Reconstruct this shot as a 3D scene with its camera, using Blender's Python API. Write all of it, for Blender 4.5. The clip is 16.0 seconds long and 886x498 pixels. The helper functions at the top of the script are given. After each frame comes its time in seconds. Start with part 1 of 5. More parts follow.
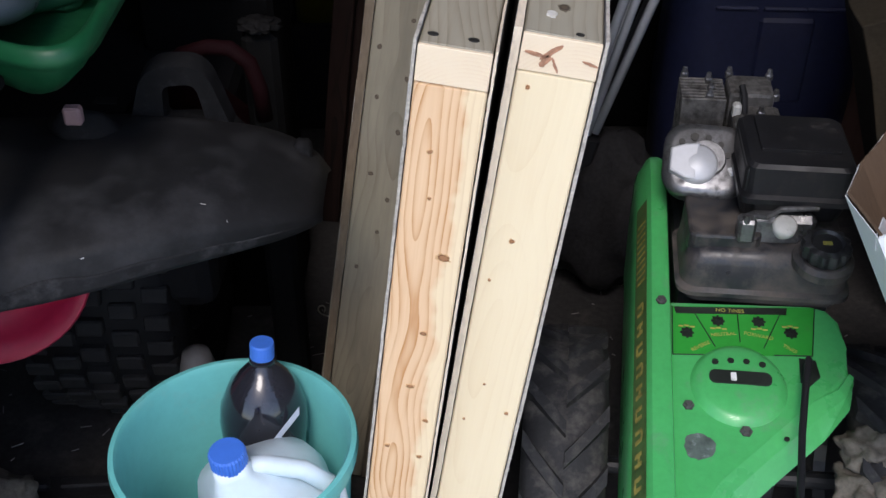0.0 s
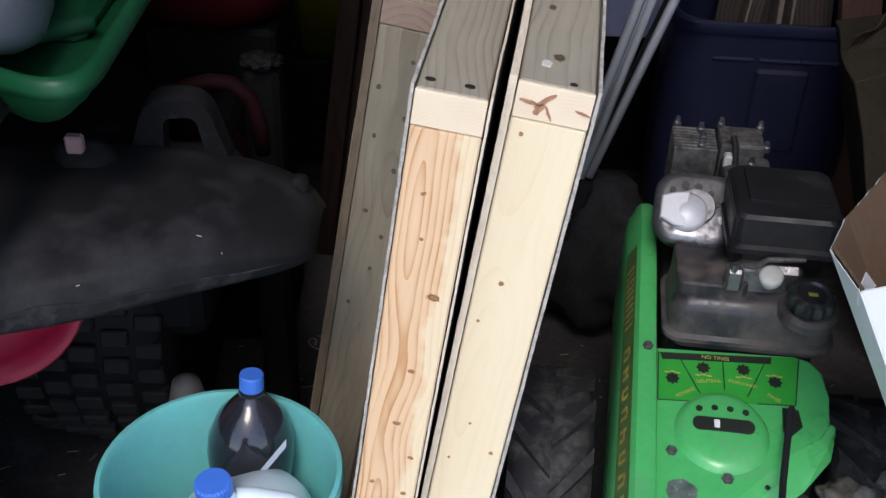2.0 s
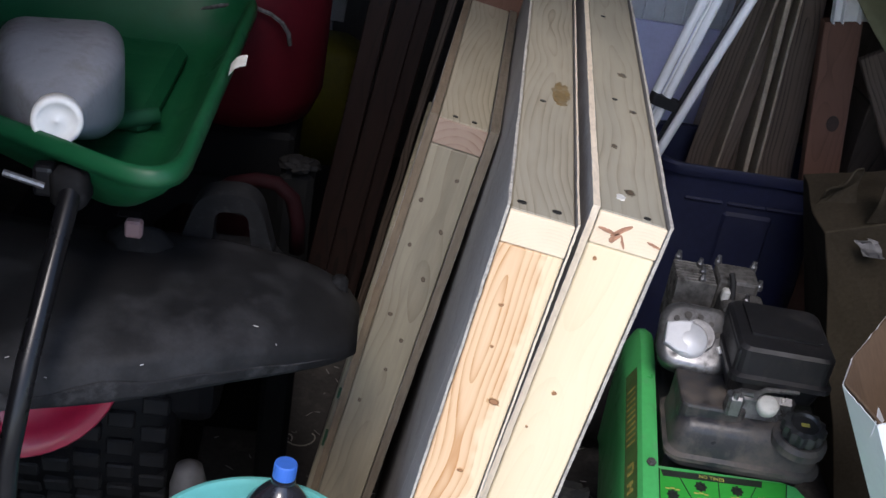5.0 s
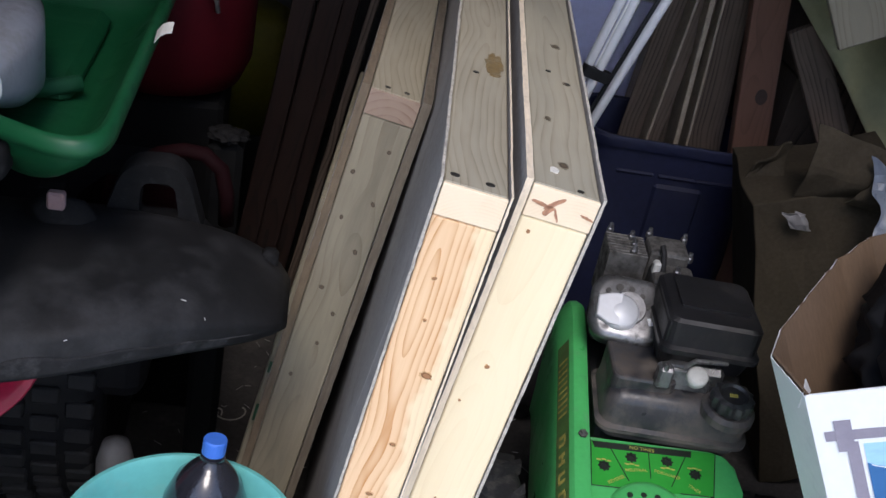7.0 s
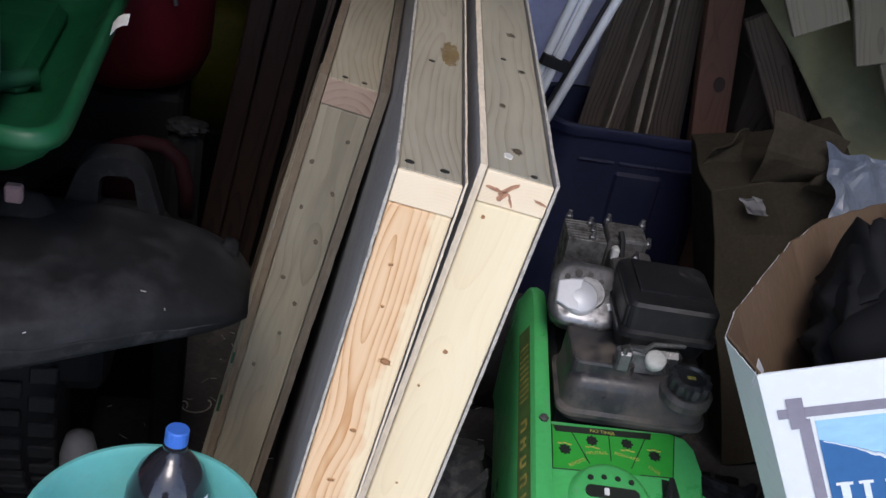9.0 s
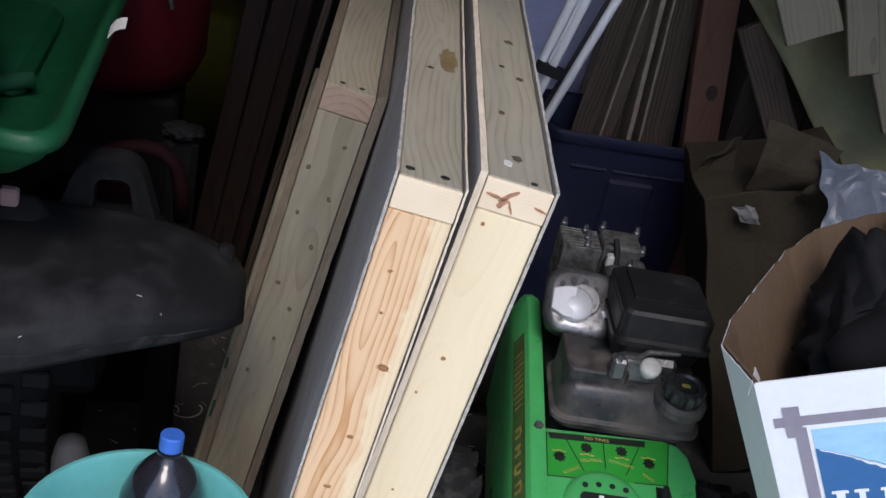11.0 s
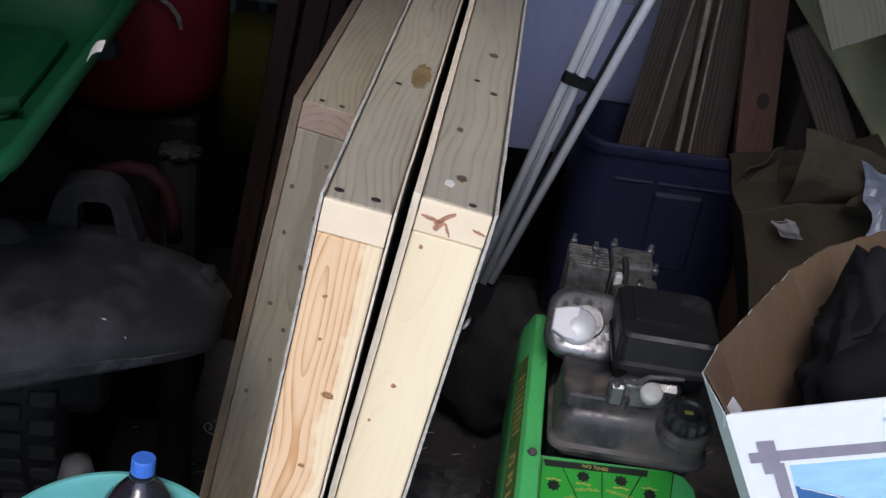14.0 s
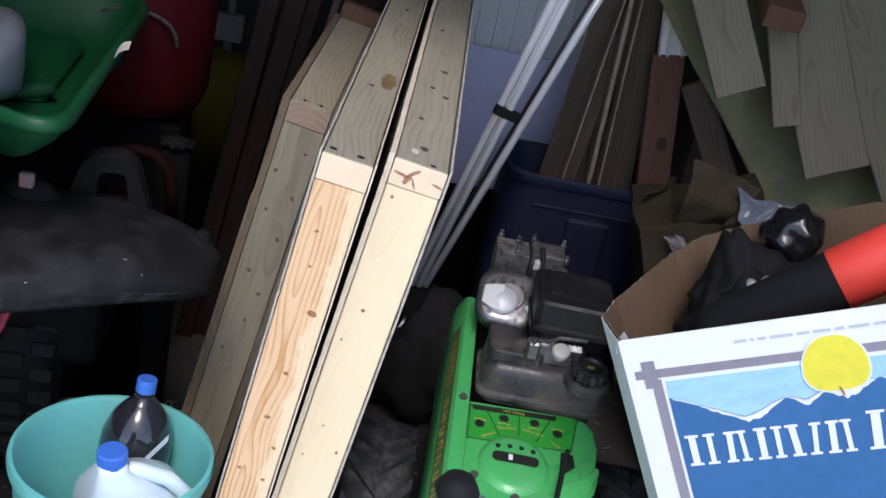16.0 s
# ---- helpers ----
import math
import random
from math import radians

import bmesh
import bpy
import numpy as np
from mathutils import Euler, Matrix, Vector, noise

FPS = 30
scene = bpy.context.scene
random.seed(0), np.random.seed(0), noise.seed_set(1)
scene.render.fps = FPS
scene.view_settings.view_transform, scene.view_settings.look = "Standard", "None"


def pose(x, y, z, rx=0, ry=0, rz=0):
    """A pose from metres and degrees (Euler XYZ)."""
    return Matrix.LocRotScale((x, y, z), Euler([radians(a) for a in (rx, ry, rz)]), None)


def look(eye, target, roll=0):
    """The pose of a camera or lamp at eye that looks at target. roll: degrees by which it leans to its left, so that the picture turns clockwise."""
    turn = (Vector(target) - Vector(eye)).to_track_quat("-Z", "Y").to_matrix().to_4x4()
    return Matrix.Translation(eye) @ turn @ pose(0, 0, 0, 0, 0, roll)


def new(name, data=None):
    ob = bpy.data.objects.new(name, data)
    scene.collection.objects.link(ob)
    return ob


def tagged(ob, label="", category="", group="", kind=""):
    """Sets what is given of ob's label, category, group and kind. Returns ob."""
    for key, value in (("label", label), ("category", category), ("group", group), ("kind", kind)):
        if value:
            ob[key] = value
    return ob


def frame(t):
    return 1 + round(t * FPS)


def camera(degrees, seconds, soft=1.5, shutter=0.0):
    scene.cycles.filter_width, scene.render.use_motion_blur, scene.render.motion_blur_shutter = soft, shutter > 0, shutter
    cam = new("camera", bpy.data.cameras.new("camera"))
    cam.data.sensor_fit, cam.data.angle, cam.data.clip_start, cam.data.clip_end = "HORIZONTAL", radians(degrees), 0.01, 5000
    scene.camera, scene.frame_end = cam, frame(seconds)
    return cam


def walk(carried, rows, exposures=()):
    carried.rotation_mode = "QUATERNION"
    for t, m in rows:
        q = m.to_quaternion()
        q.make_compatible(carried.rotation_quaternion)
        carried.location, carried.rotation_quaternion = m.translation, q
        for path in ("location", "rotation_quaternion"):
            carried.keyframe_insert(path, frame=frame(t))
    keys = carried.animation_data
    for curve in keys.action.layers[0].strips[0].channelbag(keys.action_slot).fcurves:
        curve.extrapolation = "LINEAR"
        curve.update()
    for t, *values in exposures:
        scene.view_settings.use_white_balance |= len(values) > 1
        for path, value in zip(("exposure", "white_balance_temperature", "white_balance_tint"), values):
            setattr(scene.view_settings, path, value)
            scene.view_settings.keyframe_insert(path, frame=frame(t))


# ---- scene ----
cam = camera(43.0, 16.0)
PATH = [
    (0.0, (0.0, 0.0, 1.4987), (0.0, 1.619, 0.3245), 0.0),
    (0.5, (0.0081, -0.0089, 1.5234), (0.015, 1.648, 0.4033), 1.43),
    (1.0, (0.0055, -0.0158, 1.5298), (0.0194, 1.67, 0.4537), 1.78),
    (1.5, (0.0033, -0.0127, 1.5218), (-0.0011, 1.66, 0.4254), 1.64),
    (2.0, (0.0035, -0.0129, 1.5152), (0.0123, 1.6414, 0.3913), 2.11),
    (2.5, (-0.0115, -0.0108, 1.5115), (-0.0148, 1.6418, 0.385), 2.62),
    (3.0, (-0.0714, -0.0291, 1.5517), (-0.0462, 1.7022, 0.5506), 5.92),
    (5.3, (-0.1888, -0.1018, 1.5478), (0.0051, 1.653, 0.608), 9.7),
    (5.5, (-0.1867, -0.1046, 1.5502), (0.0222, 1.6489, 0.6113), 9.85),
    (6.0, (-0.1874, -0.0866, 1.55), (0.0812, 1.6525, 0.5996), 11.25),
    (6.5, (-0.1893, -0.0839, 1.5524), (0.1175, 1.6533, 0.61), 11.35),
    (7.0, (-0.1871, -0.0815, 1.5428), (0.1157, 1.6432, 0.5766), 11.66),
    (7.5, (-0.1807, -0.0837, 1.5362), (0.1329, 1.6235, 0.5427), 11.56),
    (8.0, (-0.1748, -0.0924, 1.5433), (0.1504, 1.6192, 0.561), 11.6),
    (8.5, (-0.1713, -0.0991, 1.5439), (0.1773, 1.6135, 0.5714), 11.53),
    (9.0, (-0.1736, -0.0984, 1.5456), (0.1824, 1.6157, 0.5784), 11.71),
    (11.3, (-0.188, -0.0942, 1.5433), (0.1916, 1.6223, 0.5896), 12.48),
    (11.5, (-0.1841, -0.0925, 1.545), (0.1955, 1.6162, 0.5774), 11.64),
    (12.0, (-0.1837, -0.0817, 1.5391), (0.2054, 1.607, 0.5407), 12.97),
    (12.5, (-0.1777, -0.0791, 1.5455), (0.2242, 1.6128, 0.5575), 12.9),
    (13.0, (-0.1434, -0.0623, 1.5449), (0.2319, 1.6314, 0.5496), 11.56),
    (13.5, (-0.0723, -0.0476, 1.5557), (0.212, 1.6602, 0.5544), 10.63),
    (14.0, (0.0114, -0.0592, 1.5648), (0.169, 1.6798, 0.5896), 8.69),
    (14.5, (0.0717, -0.0667, 1.5496), (0.1385, 1.653, 0.5307), 6.98),
    (15.0, (0.0772, -0.1016, 1.5423), (0.0928, 1.6044, 0.4988), 5.02),
    (15.5, (0.0158, -0.2344, 1.5668), (0.1682, 1.5348, 0.6467), 6.15),
    (16.0, (-0.0637, -0.4512, 1.5776), (0.2281, 1.3467, 0.7514), 12.84),
]
walk(cam, [(t, look(eye, target, roll)) for t, eye, target, roll in PATH], [(0.0, 0.55, 6550, 15.0), (3.0, 0.6, 6550, 15.0), (5.5, 0.8, 6550, 15.0), (9.0, 0.52, 6550, 15.0), (12.5, 0.45, 6550, 15.0), (16.0, 0.64, 6550, 15.0)])

# ---------------------------------------------------------------- world and light
world = bpy.data.worlds.new("sky")
scene.world = world
world.use_nodes = True
wn = world.node_tree
sky = wn.nodes.new("ShaderNodeTexSky")
sky.sky_type, sky.sun_disc = "NISHITA", False
sky.sun_elevation, sky.sun_rotation = radians(54.5), radians(188)
bg = wn.nodes["Background"]
bg.inputs["Strength"].default_value = 0.2
wn.links.new(sky.outputs[0], bg.inputs[0])

sun_data = bpy.data.lights.new("sun", "SUN")
sun_data.energy, sun_data.angle, sun_data.color = 1.0, radians(20), (1.0, 0.965, 0.92)
sun = new("sun", sun_data)
sun.matrix_world = look((-0.7, -3.6, 6.9), (0, 1, 0.4))


# ---------------------------------------------------------------- helpers
def node(nt, kind, **values):
    n = nt.nodes.new(kind)
    for k, v in values.items():
        n.inputs[k].default_value = v
    return n


def surface(name, colour, rough=0.6, metal=0.0, vary=0.25, dirt=None, dirt_amount=0.0, fine=60.0, coarse=6.0, bump=0.15, stretch=(1, 1, 1), coat=0.0, spec=0.5):
    """A material with colour changing at two scales, dust or dirt patches, and a fine relief."""
    m = bpy.data.materials.new(name)
    m.use_nodes = True
    nt = m.node_tree
    b = nt.nodes["Principled BSDF"]
    b.inputs["Metallic"].default_value = metal
    b.inputs["Coat Weight"].default_value = coat
    b.inputs["Specular IOR Level"].default_value = spec
    tc = nt.nodes.new("ShaderNodeTexCoord")
    mp = node(nt, "ShaderNodeMapping", Scale=stretch)
    nt.links.new(tc.outputs["Object"], mp.inputs[0])
    big = node(nt, "ShaderNodeTexNoise", Scale=coarse, Detail=6.0, Roughness=0.6)
    small = node(nt, "ShaderNodeTexNoise", Scale=fine, Detail=4.0, Roughness=0.65)
    for n in (big, small):
        nt.links.new(mp.outputs[0], n.inputs["Vector"])
    info = nt.nodes.new("ShaderNodeObjectInfo")
    mix = nt.nodes.new("ShaderNodeMath")
    mix.operation = "ADD"
    nt.links.new(big.outputs[0], mix.inputs[0])
    nt.links.new(small.outputs[0], mix.inputs[1])
    ramp = nt.nodes.new("ShaderNodeValToRGB")
    lo = [c * (1 - vary) for c in colour] + [1]
    hi = [min(1, c * (1 + vary)) for c in colour] + [1]
    ramp.color_ramp.elements[0].position, ramp.color_ramp.elements[0].color = 0.3, lo
    ramp.color_ramp.elements[1].position, ramp.color_ramp.elements[1].color = 0.7, hi
    half = nt.nodes.new("ShaderNodeMath")
    half.operation, half.inputs[1].default_value = "MULTIPLY", 0.5
    nt.links.new(mix.outputs[0], half.inputs[0])
    nt.links.new(half.outputs[0], ramp.inputs[0])
    out = ramp.outputs[0]
    rr = node(nt, "ShaderNodeMapRange")
    rr.inputs[1].default_value, rr.inputs[2].default_value = 0.3, 0.7
    rr.inputs[3].default_value, rr.inputs[4].default_value = max(0.02, rough - 0.12), min(1, rough + 0.12)
    nt.links.new(big.outputs[0], rr.inputs[0])
    rough_out = rr.outputs[0]
    if dirt:
        spots = node(nt, "ShaderNodeTexNoise", Scale=coarse * 2.3, Detail=8.0, Roughness=0.7)
        nt.links.new(tc.outputs["Object"], spots.inputs["Vector"])
        cut = node(nt, "ShaderNodeMapRange")
        cut.inputs[1].default_value, cut.inputs[2].default_value = 0.62 - 0.3 * dirt_amount, 0.78 - 0.2 * dirt_amount
        cut.inputs[4].default_value = min(1.0, 0.5 + dirt_amount)
        nt.links.new(spots.outputs[0], cut.inputs[0])
        dm = nt.nodes.new("ShaderNodeMix")
        dm.data_type = "RGBA"
        dm.inputs["B"].default_value = (*dirt, 1)
        nt.links.new(cut.outputs[0], dm.inputs["Factor"])
        nt.links.new(out, dm.inputs["A"])
        out = dm.outputs["Result"]
        rm = nt.nodes.new("ShaderNodeMix")
        rm.inputs["B"].default_value = 0.9
        nt.links.new(cut.outputs[0], rm.inputs["Factor"])
        nt.links.new(rough_out, rm.inputs["A"])
        rough_out = rm.outputs["Result"]
    nt.links.new(out, b.inputs["Base Color"])
    nt.links.new(rough_out, b.inputs["Roughness"])
    if bump:
        bp = node(nt, "ShaderNodeBump", Strength=bump, Distance=0.002)
        nt.links.new(half.outputs[0], bp.inputs["Height"])
        nt.links.new(bp.outputs[0], b.inputs["Normal"])
    return m


def wood(name, light, dark, axis=2, rings=170.0, rough=0.65, contrast=1.0, grey=None, grey_amount=0.0, offset=0.0, pith=(-0.035, -0.012, -0.02), sap=None):
    """Sawn timber: growth rings round a wandering pith, fine fibre, weathered patches and a paler sapwood side."""
    m = bpy.data.materials.new(name)
    m.use_nodes = True
    nt = m.node_tree
    b = nt.nodes["Principled BSDF"]
    b.inputs["Specular IOR Level"].default_value = 0.25

    def maths(op, a, c=None, d=None):
        n = nt.nodes.new("ShaderNodeMath")
        n.operation = op
        for k, v in enumerate((a, c, d)):
            if v is None:
                continue
            if isinstance(v, (int, float)):
                n.inputs[k].default_value = v
            else:
                nt.links.new(v, n.inputs[k])
        return n.outputs[0]

    def vec(op, a, c):
        n = nt.nodes.new("ShaderNodeVectorMath")
        n.operation = op
        for k, v in enumerate((a, c)):
            if isinstance(v, tuple):
                n.inputs[k].default_value = v
            else:
                nt.links.new(v, n.inputs[k])
        return n

    tc = nt.nodes.new("ShaderNodeTexCoord")

    def noisy(along, across, detail, shift=0.0, rough_=0.6):
        """Noise with one frequency along the grain and another across it."""
        sc = [across] * 3
        sc[axis] = along
        mp = node(nt, "ShaderNodeMapping", Scale=sc, Location=(offset + shift, offset * 0.7 + shift, offset * 1.3 + shift))
        nt.links.new(tc.outputs["Object"], mp.inputs[0])
        n = node(nt, "ShaderNodeTexNoise", Scale=1.0, Detail=detail, Roughness=rough_)
        nt.links.new(mp.outputs[0], n.inputs["Vector"])
        return n

    flat_axis = [1.0, 1.0, 1.0]
    flat_axis[axis] = 0.0
    drift = noisy(3.6, 1.5, 1.0)
    wobble = noisy(9.0, 45.0, 2.0, 4.0)
    around = vec("SUBTRACT", tc.outputs["Object"], pith).outputs[0]
    around = vec("ADD", around, vec("MULTIPLY", vec("SUBTRACT", drift.outputs["Color"], (0.5, 0.5, 0.5)).outputs[0], (0.06, 0.075, 0.075)).outputs[0]).outputs[0]
    around = vec("ADD", around, vec("MULTIPLY", vec("SUBTRACT", wobble.outputs["Color"], (0.5, 0.5, 0.5)).outputs[0], (0.0026, 0.0026, 0.0026)).outputs[0]).outputs[0]
    radius = vec("LENGTH", vec("MULTIPLY", around, tuple(flat_axis)).outputs[0], (0.0, 0.0, 0.0)).outputs["Value"]
    line = maths("POWER", maths("FRACT", maths("MULTIPLY", radius, rings)), 4.0)
    fibre = noisy(9.0, 420.0, 4.0, 0.0, 0.7)
    fade = noisy(5.0, 26.0, 3.0, 7.0)
    fade_map = node(nt, "ShaderNodeMapRange")
    fade_map.inputs[1].default_value, fade_map.inputs[2].default_value = 0.34, 0.62
    fade_map.inputs[3].default_value, fade_map.inputs[4].default_value = 0.1, 1.1
    nt.links.new(fade.outputs[0], fade_map.inputs[0])
    fac = maths("MULTIPLY_ADD", maths("MULTIPLY", line, fade_map.outputs[0]), 0.8 * contrast, maths("MULTIPLY", maths("ADD", fibre.outputs[0], fade.outputs[0]), 0.28))
    ramp = nt.nodes.new("ShaderNodeValToRGB")
    ramp.color_ramp.elements[0].position, ramp.color_ramp.elements[0].color = 0.14, (*light, 1)
    ramp.color_ramp.elements[1].position, ramp.color_ramp.elements[1].color = 0.9, (*dark, 1)
    nt.links.new(fac, ramp.inputs[0])
    out = ramp.outputs[0]

    def blend(amount, colour, under):
        mx = nt.nodes.new("ShaderNodeMix")
        mx.data_type = "RGBA"
        mx.inputs["B"].default_value = (*colour, 1)
        nt.links.new(amount, mx.inputs["Factor"])
        nt.links.new(under, mx.inputs["A"])
        return mx.outputs["Result"]

    if sap:
        sep = nt.nodes.new("ShaderNodeSeparateXYZ")
        nt.links.new(tc.outputs["Object"], sep.inputs[0])
        edge = noisy(12.0, 2.0, 3.0, 2.0)
        cutoff = node(nt, "ShaderNodeMapRange")
        cutoff.inputs[1].default_value, cutoff.inputs[2].default_value, cutoff.inputs[4].default_value = sap[0], sap[0] + 0.008, 0.75
        nt.links.new(maths("MULTIPLY_ADD", maths("SUBTRACT", edge.outputs[0], 0.5), 0.05, sep.outputs[0]), cutoff.inputs[0])
        out = blend(cutoff.outputs[0], sap[1], out)
    if grey:
        patch = noisy(3.0, 22.0, 7.0, 3.0, 0.65)
        cutoff = node(nt, "ShaderNodeMapRange")
        cutoff.inputs[1].default_value, cutoff.inputs[2].default_value = 0.35, 0.7
        cutoff.inputs[4].default_value = grey_amount
        nt.links.new(patch.outputs[0], cutoff.inputs[0])
        out = blend(cutoff.outputs[0], grey, out)
    nt.links.new(out, b.inputs["Base Color"])
    b.inputs["Roughness"].default_value = rough
    bp = node(nt, "ShaderNodeBump", Strength=0.25, Distance=0.001)
    nt.links.new(fac, bp.inputs["Height"])
    nt.links.new(bp.outputs[0], b.inputs["Normal"])
    return m


def knot_wood(name, rim, core, pale):
    """A knot: dark bark ring round a reddish core, fading out into the board at its edge."""
    m = bpy.data.materials.new(name)
    m.use_nodes = True
    nt = m.node_tree
    tc = nt.nodes.new("ShaderNodeTexCoord")
    mp = node(nt, "ShaderNodeMapping", Location=(-1.0, -1.0, 0.0), Scale=(2.0, 2.0, 0.0))
    nt.links.new(tc.outputs["Generated"], mp.inputs[0])
    far = nt.nodes.new("ShaderNodeVectorMath")
    far.operation = "LENGTH"
    nt.links.new(mp.outputs[0], far.inputs[0])
    grain = node(nt, "ShaderNodeTexNoise", Scale=900.0, Detail=3.0)
    nt.links.new(tc.outputs["Object"], grain.inputs["Vector"])
    add = nt.nodes.new("ShaderNodeMath")
    add.operation, add.inputs[1].default_value = "MULTIPLY_ADD", 0.5
    nt.links.new(grain.outputs[0], add.inputs[0])
    nt.links.new(far.outputs["Value"], add.inputs[2])
    ramp = nt.nodes.new("ShaderNodeValToRGB")
    el = ramp.color_ramp.elements
    el[0].position, el[0].color = 0.3, (*core, 1)
    el[1].position, el[1].color = 1.0, (*rim, 1)
    for p, c in ((0.72, core), (1.12, pale)):
        e = el.new(min(p, 0.9) if p < 1 else 1.0)
        e.color = (*c, 1)
    el.new(0.84).color = (*rim, 1)
    nt.links.new(add.outputs[0], ramp.inputs[0])
    b = nt.nodes["Principled BSDF"]
    nt.links.new(ramp.outputs[0], b.inputs["Base Color"])
    b.inputs["Roughness"].default_value = 0.6
    return m


def thing(name, m, label, category, group="", kind=""):
    ob = new(name)
    ob.empty_display_size = 0.05
    ob.matrix_world = m
    return tagged(ob, label, category, group, kind)


def mesh_of(bm, material, smooth=False, name="mesh"):
    bmesh.ops.recalc_face_normals(bm, faces=bm.faces)
    for f in bm.faces:
        f.smooth = smooth
    me = bpy.data.meshes.new(name)
    bm.to_mesh(me)
    bm.free()
    me.materials.append(material)
    return me


def part(name, bm, material, parent=None, label="", smooth=False, solid=0.0, auto=True):
    ob = new(name, mesh_of(bm, material, smooth, name))
    if parent:
        ob.parent = parent
    if label:
        tagged(ob, label)
    if solid:
        md = ob.modifiers.new("thickness", "SOLIDIFY")
        md.thickness, md.offset = solid, 0
    return ob


def at_pose(ob, m):
    ob.matrix_basis = m
    return ob


def block(x0, x1, y0, y1, z0, z1, bevel=0.0015, seg=1, bm=None):
    bm = bm or bmesh.new()
    vs = bmesh.ops.create_cube(bm, size=1)["verts"]
    for v in vs:
        v.co = Vector(((x0 + x1) / 2 + v.co.x * (x1 - x0), (y0 + y1) / 2 + v.co.y * (y1 - y0), (z0 + z1) / 2 + v.co.z * (z1 - z0)))
    if bevel:
        es = list({e for v in vs for e in v.link_edges})
        bmesh.ops.bevel(bm, geom=es, offset=bevel, segments=seg, affect="EDGES", profile=0.5)
    return bm


def rough_block(x0, x1, y0, y1, z0, z1, cuts, amount, seed=0, bevel=0.002):
    """A block with slightly uneven, worn sides."""
    bm = block(x0, x1, y0, y1, z0, z1, bevel)
    bmesh.ops.subdivide_edges(bm, edges=[e for e in bm.edges if e.calc_length() > 0.05], cuts=cuts, use_grid_fill=True)
    for v in bm.verts:
        v.co += noise.noise_vector(v.co * 7 + Vector((seed, seed * 2, 0))) * amount
    return bm


def tube(points, r, seg=12, bm=None, closed=False, radii=None):
    bm = bm or bmesh.new()
    pts = [Vector(p) for p in points]
    rings = []
    last = None
    for i, p in enumerate(pts):
        a = pts[i - 1] if i > 0 or closed else p
        c = pts[(i + 1) % len(pts)] if i < len(pts) - 1 or closed else p
        d = (c - a).normalized()
        ref = last if last is not None else (Vector((0, 0, 1)) if abs(d.z) < 0.9 else Vector((1, 0, 0)))
        s = (ref - d * ref.dot(d)).normalized()
        last = s
        w = d.cross(s)
        rr = radii[i] if radii else r
        rings.append([bm.verts.new(p + rr * (math.cos(k * math.tau / seg) * s + math.sin(k * math.tau / seg) * w)) for k in range(seg)])
    n = len(rings)
    for i in range(n if closed else n - 1):
        for k in range(seg):
            bm.faces.new((rings[i][k], rings[i][(k + 1) % seg], rings[(i + 1) % n][(k + 1) % seg], rings[(i + 1) % n][k]))
    if not closed:
        bm.faces.new(rings[0][::-1])
        bm.faces.new(rings[-1])
    return bm


def lathe(profile, seg=32, centre=(0, 0, 0), bm=None, squash=(1, 1)):
    """Revolves (radius, height) pairs round the z axis."""
    bm = bm or bmesh.new()
    cx, cy, cz = centre
    rings = []
    for r, z in profile:
        if r < 1e-5:
            rings.append([bm.verts.new((cx, cy, cz + z))])
        else:
            rings.append([bm.verts.new((cx + squash[0] * r * math.cos(k * math.tau / seg), cy + squash[1] * r * math.sin(k * math.tau / seg), cz + z)) for k in range(seg)])
    for a, b in zip(rings, rings[1:]):
        for k in range(seg):
            j = (k + 1) % seg
            if len(a) == 1 and len(b) == 1:
                continue
            if len(a) == 1:
                bm.faces.new((a[0], b[k], b[j]))
            elif len(b) == 1:
                bm.faces.new((a[k], a[j], b[0]))
            else:
                bm.faces.new((a[k], a[j], b[j], b[k]))
    return bm


def prism(outline, z0, z1, bevel=0.0, seg=2, bm=None, top=None):
    """A plate from an outline in x and y. top: a function giving the height offset at x, y."""
    bm = bm or bmesh.new()
    f = top or (lambda x, y: 0.0)
    lo = [bm.verts.new((x, y, z0 + f(x, y))) for x, y in outline]
    hi = [bm.verts.new((x, y, z1 + f(x, y))) for x, y in outline]
    n = len(outline)
    bm.faces.new(lo[::-1])
    cap = bm.faces.new(hi)
    for i in range(n):
        bm.faces.new((lo[i], lo[(i + 1) % n], hi[(i + 1) % n], hi[i]))
    if bevel:
        bmesh.ops.bevel(bm, geom=list(cap.edges), offset=bevel, segments=seg, affect="EDGES", profile=0.5)
    return bm


def rounded(x0, x1, y0, y1, r, n=6):
    pts = []
    for cx, cy, a in ((x1 - r, y1 - r, 0), (x0 + r, y1 - r, 90), (x0 + r, y0 + r, 180), (x1 - r, y0 + r, 270)):
        pts += [(cx + r * math.cos(radians(a + 90 * k / n)), cy + r * math.sin(radians(a + 90 * k / n))) for k in range(n + 1)]
    return pts


def loft(rings, cap_ends=(True, True), bm=None, closed=True):
    bm = bm or bmesh.new()
    vs = [[bm.verts.new(p) for p in ring] for ring in rings]
    for a, b in zip(vs, vs[1:]):
        n = len(a)
        for k in range(n if closed else n - 1):
            j = (k + 1) % n
            bm.faces.new((a[k], a[j], b[j], b[k]))
    if cap_ends[0]:
        bm.faces.new(vs[0][::-1])
    if cap_ends[1]:
        bm.faces.new(vs[-1])
    return bm


def sheet(fn, nu, nv):
    """A grid over u, v from 0 to 1."""
    return loft([[fn(i / nu, j / nv) for j in range(nv + 1)] for i in range(nu + 1)], (False, False), closed=False)


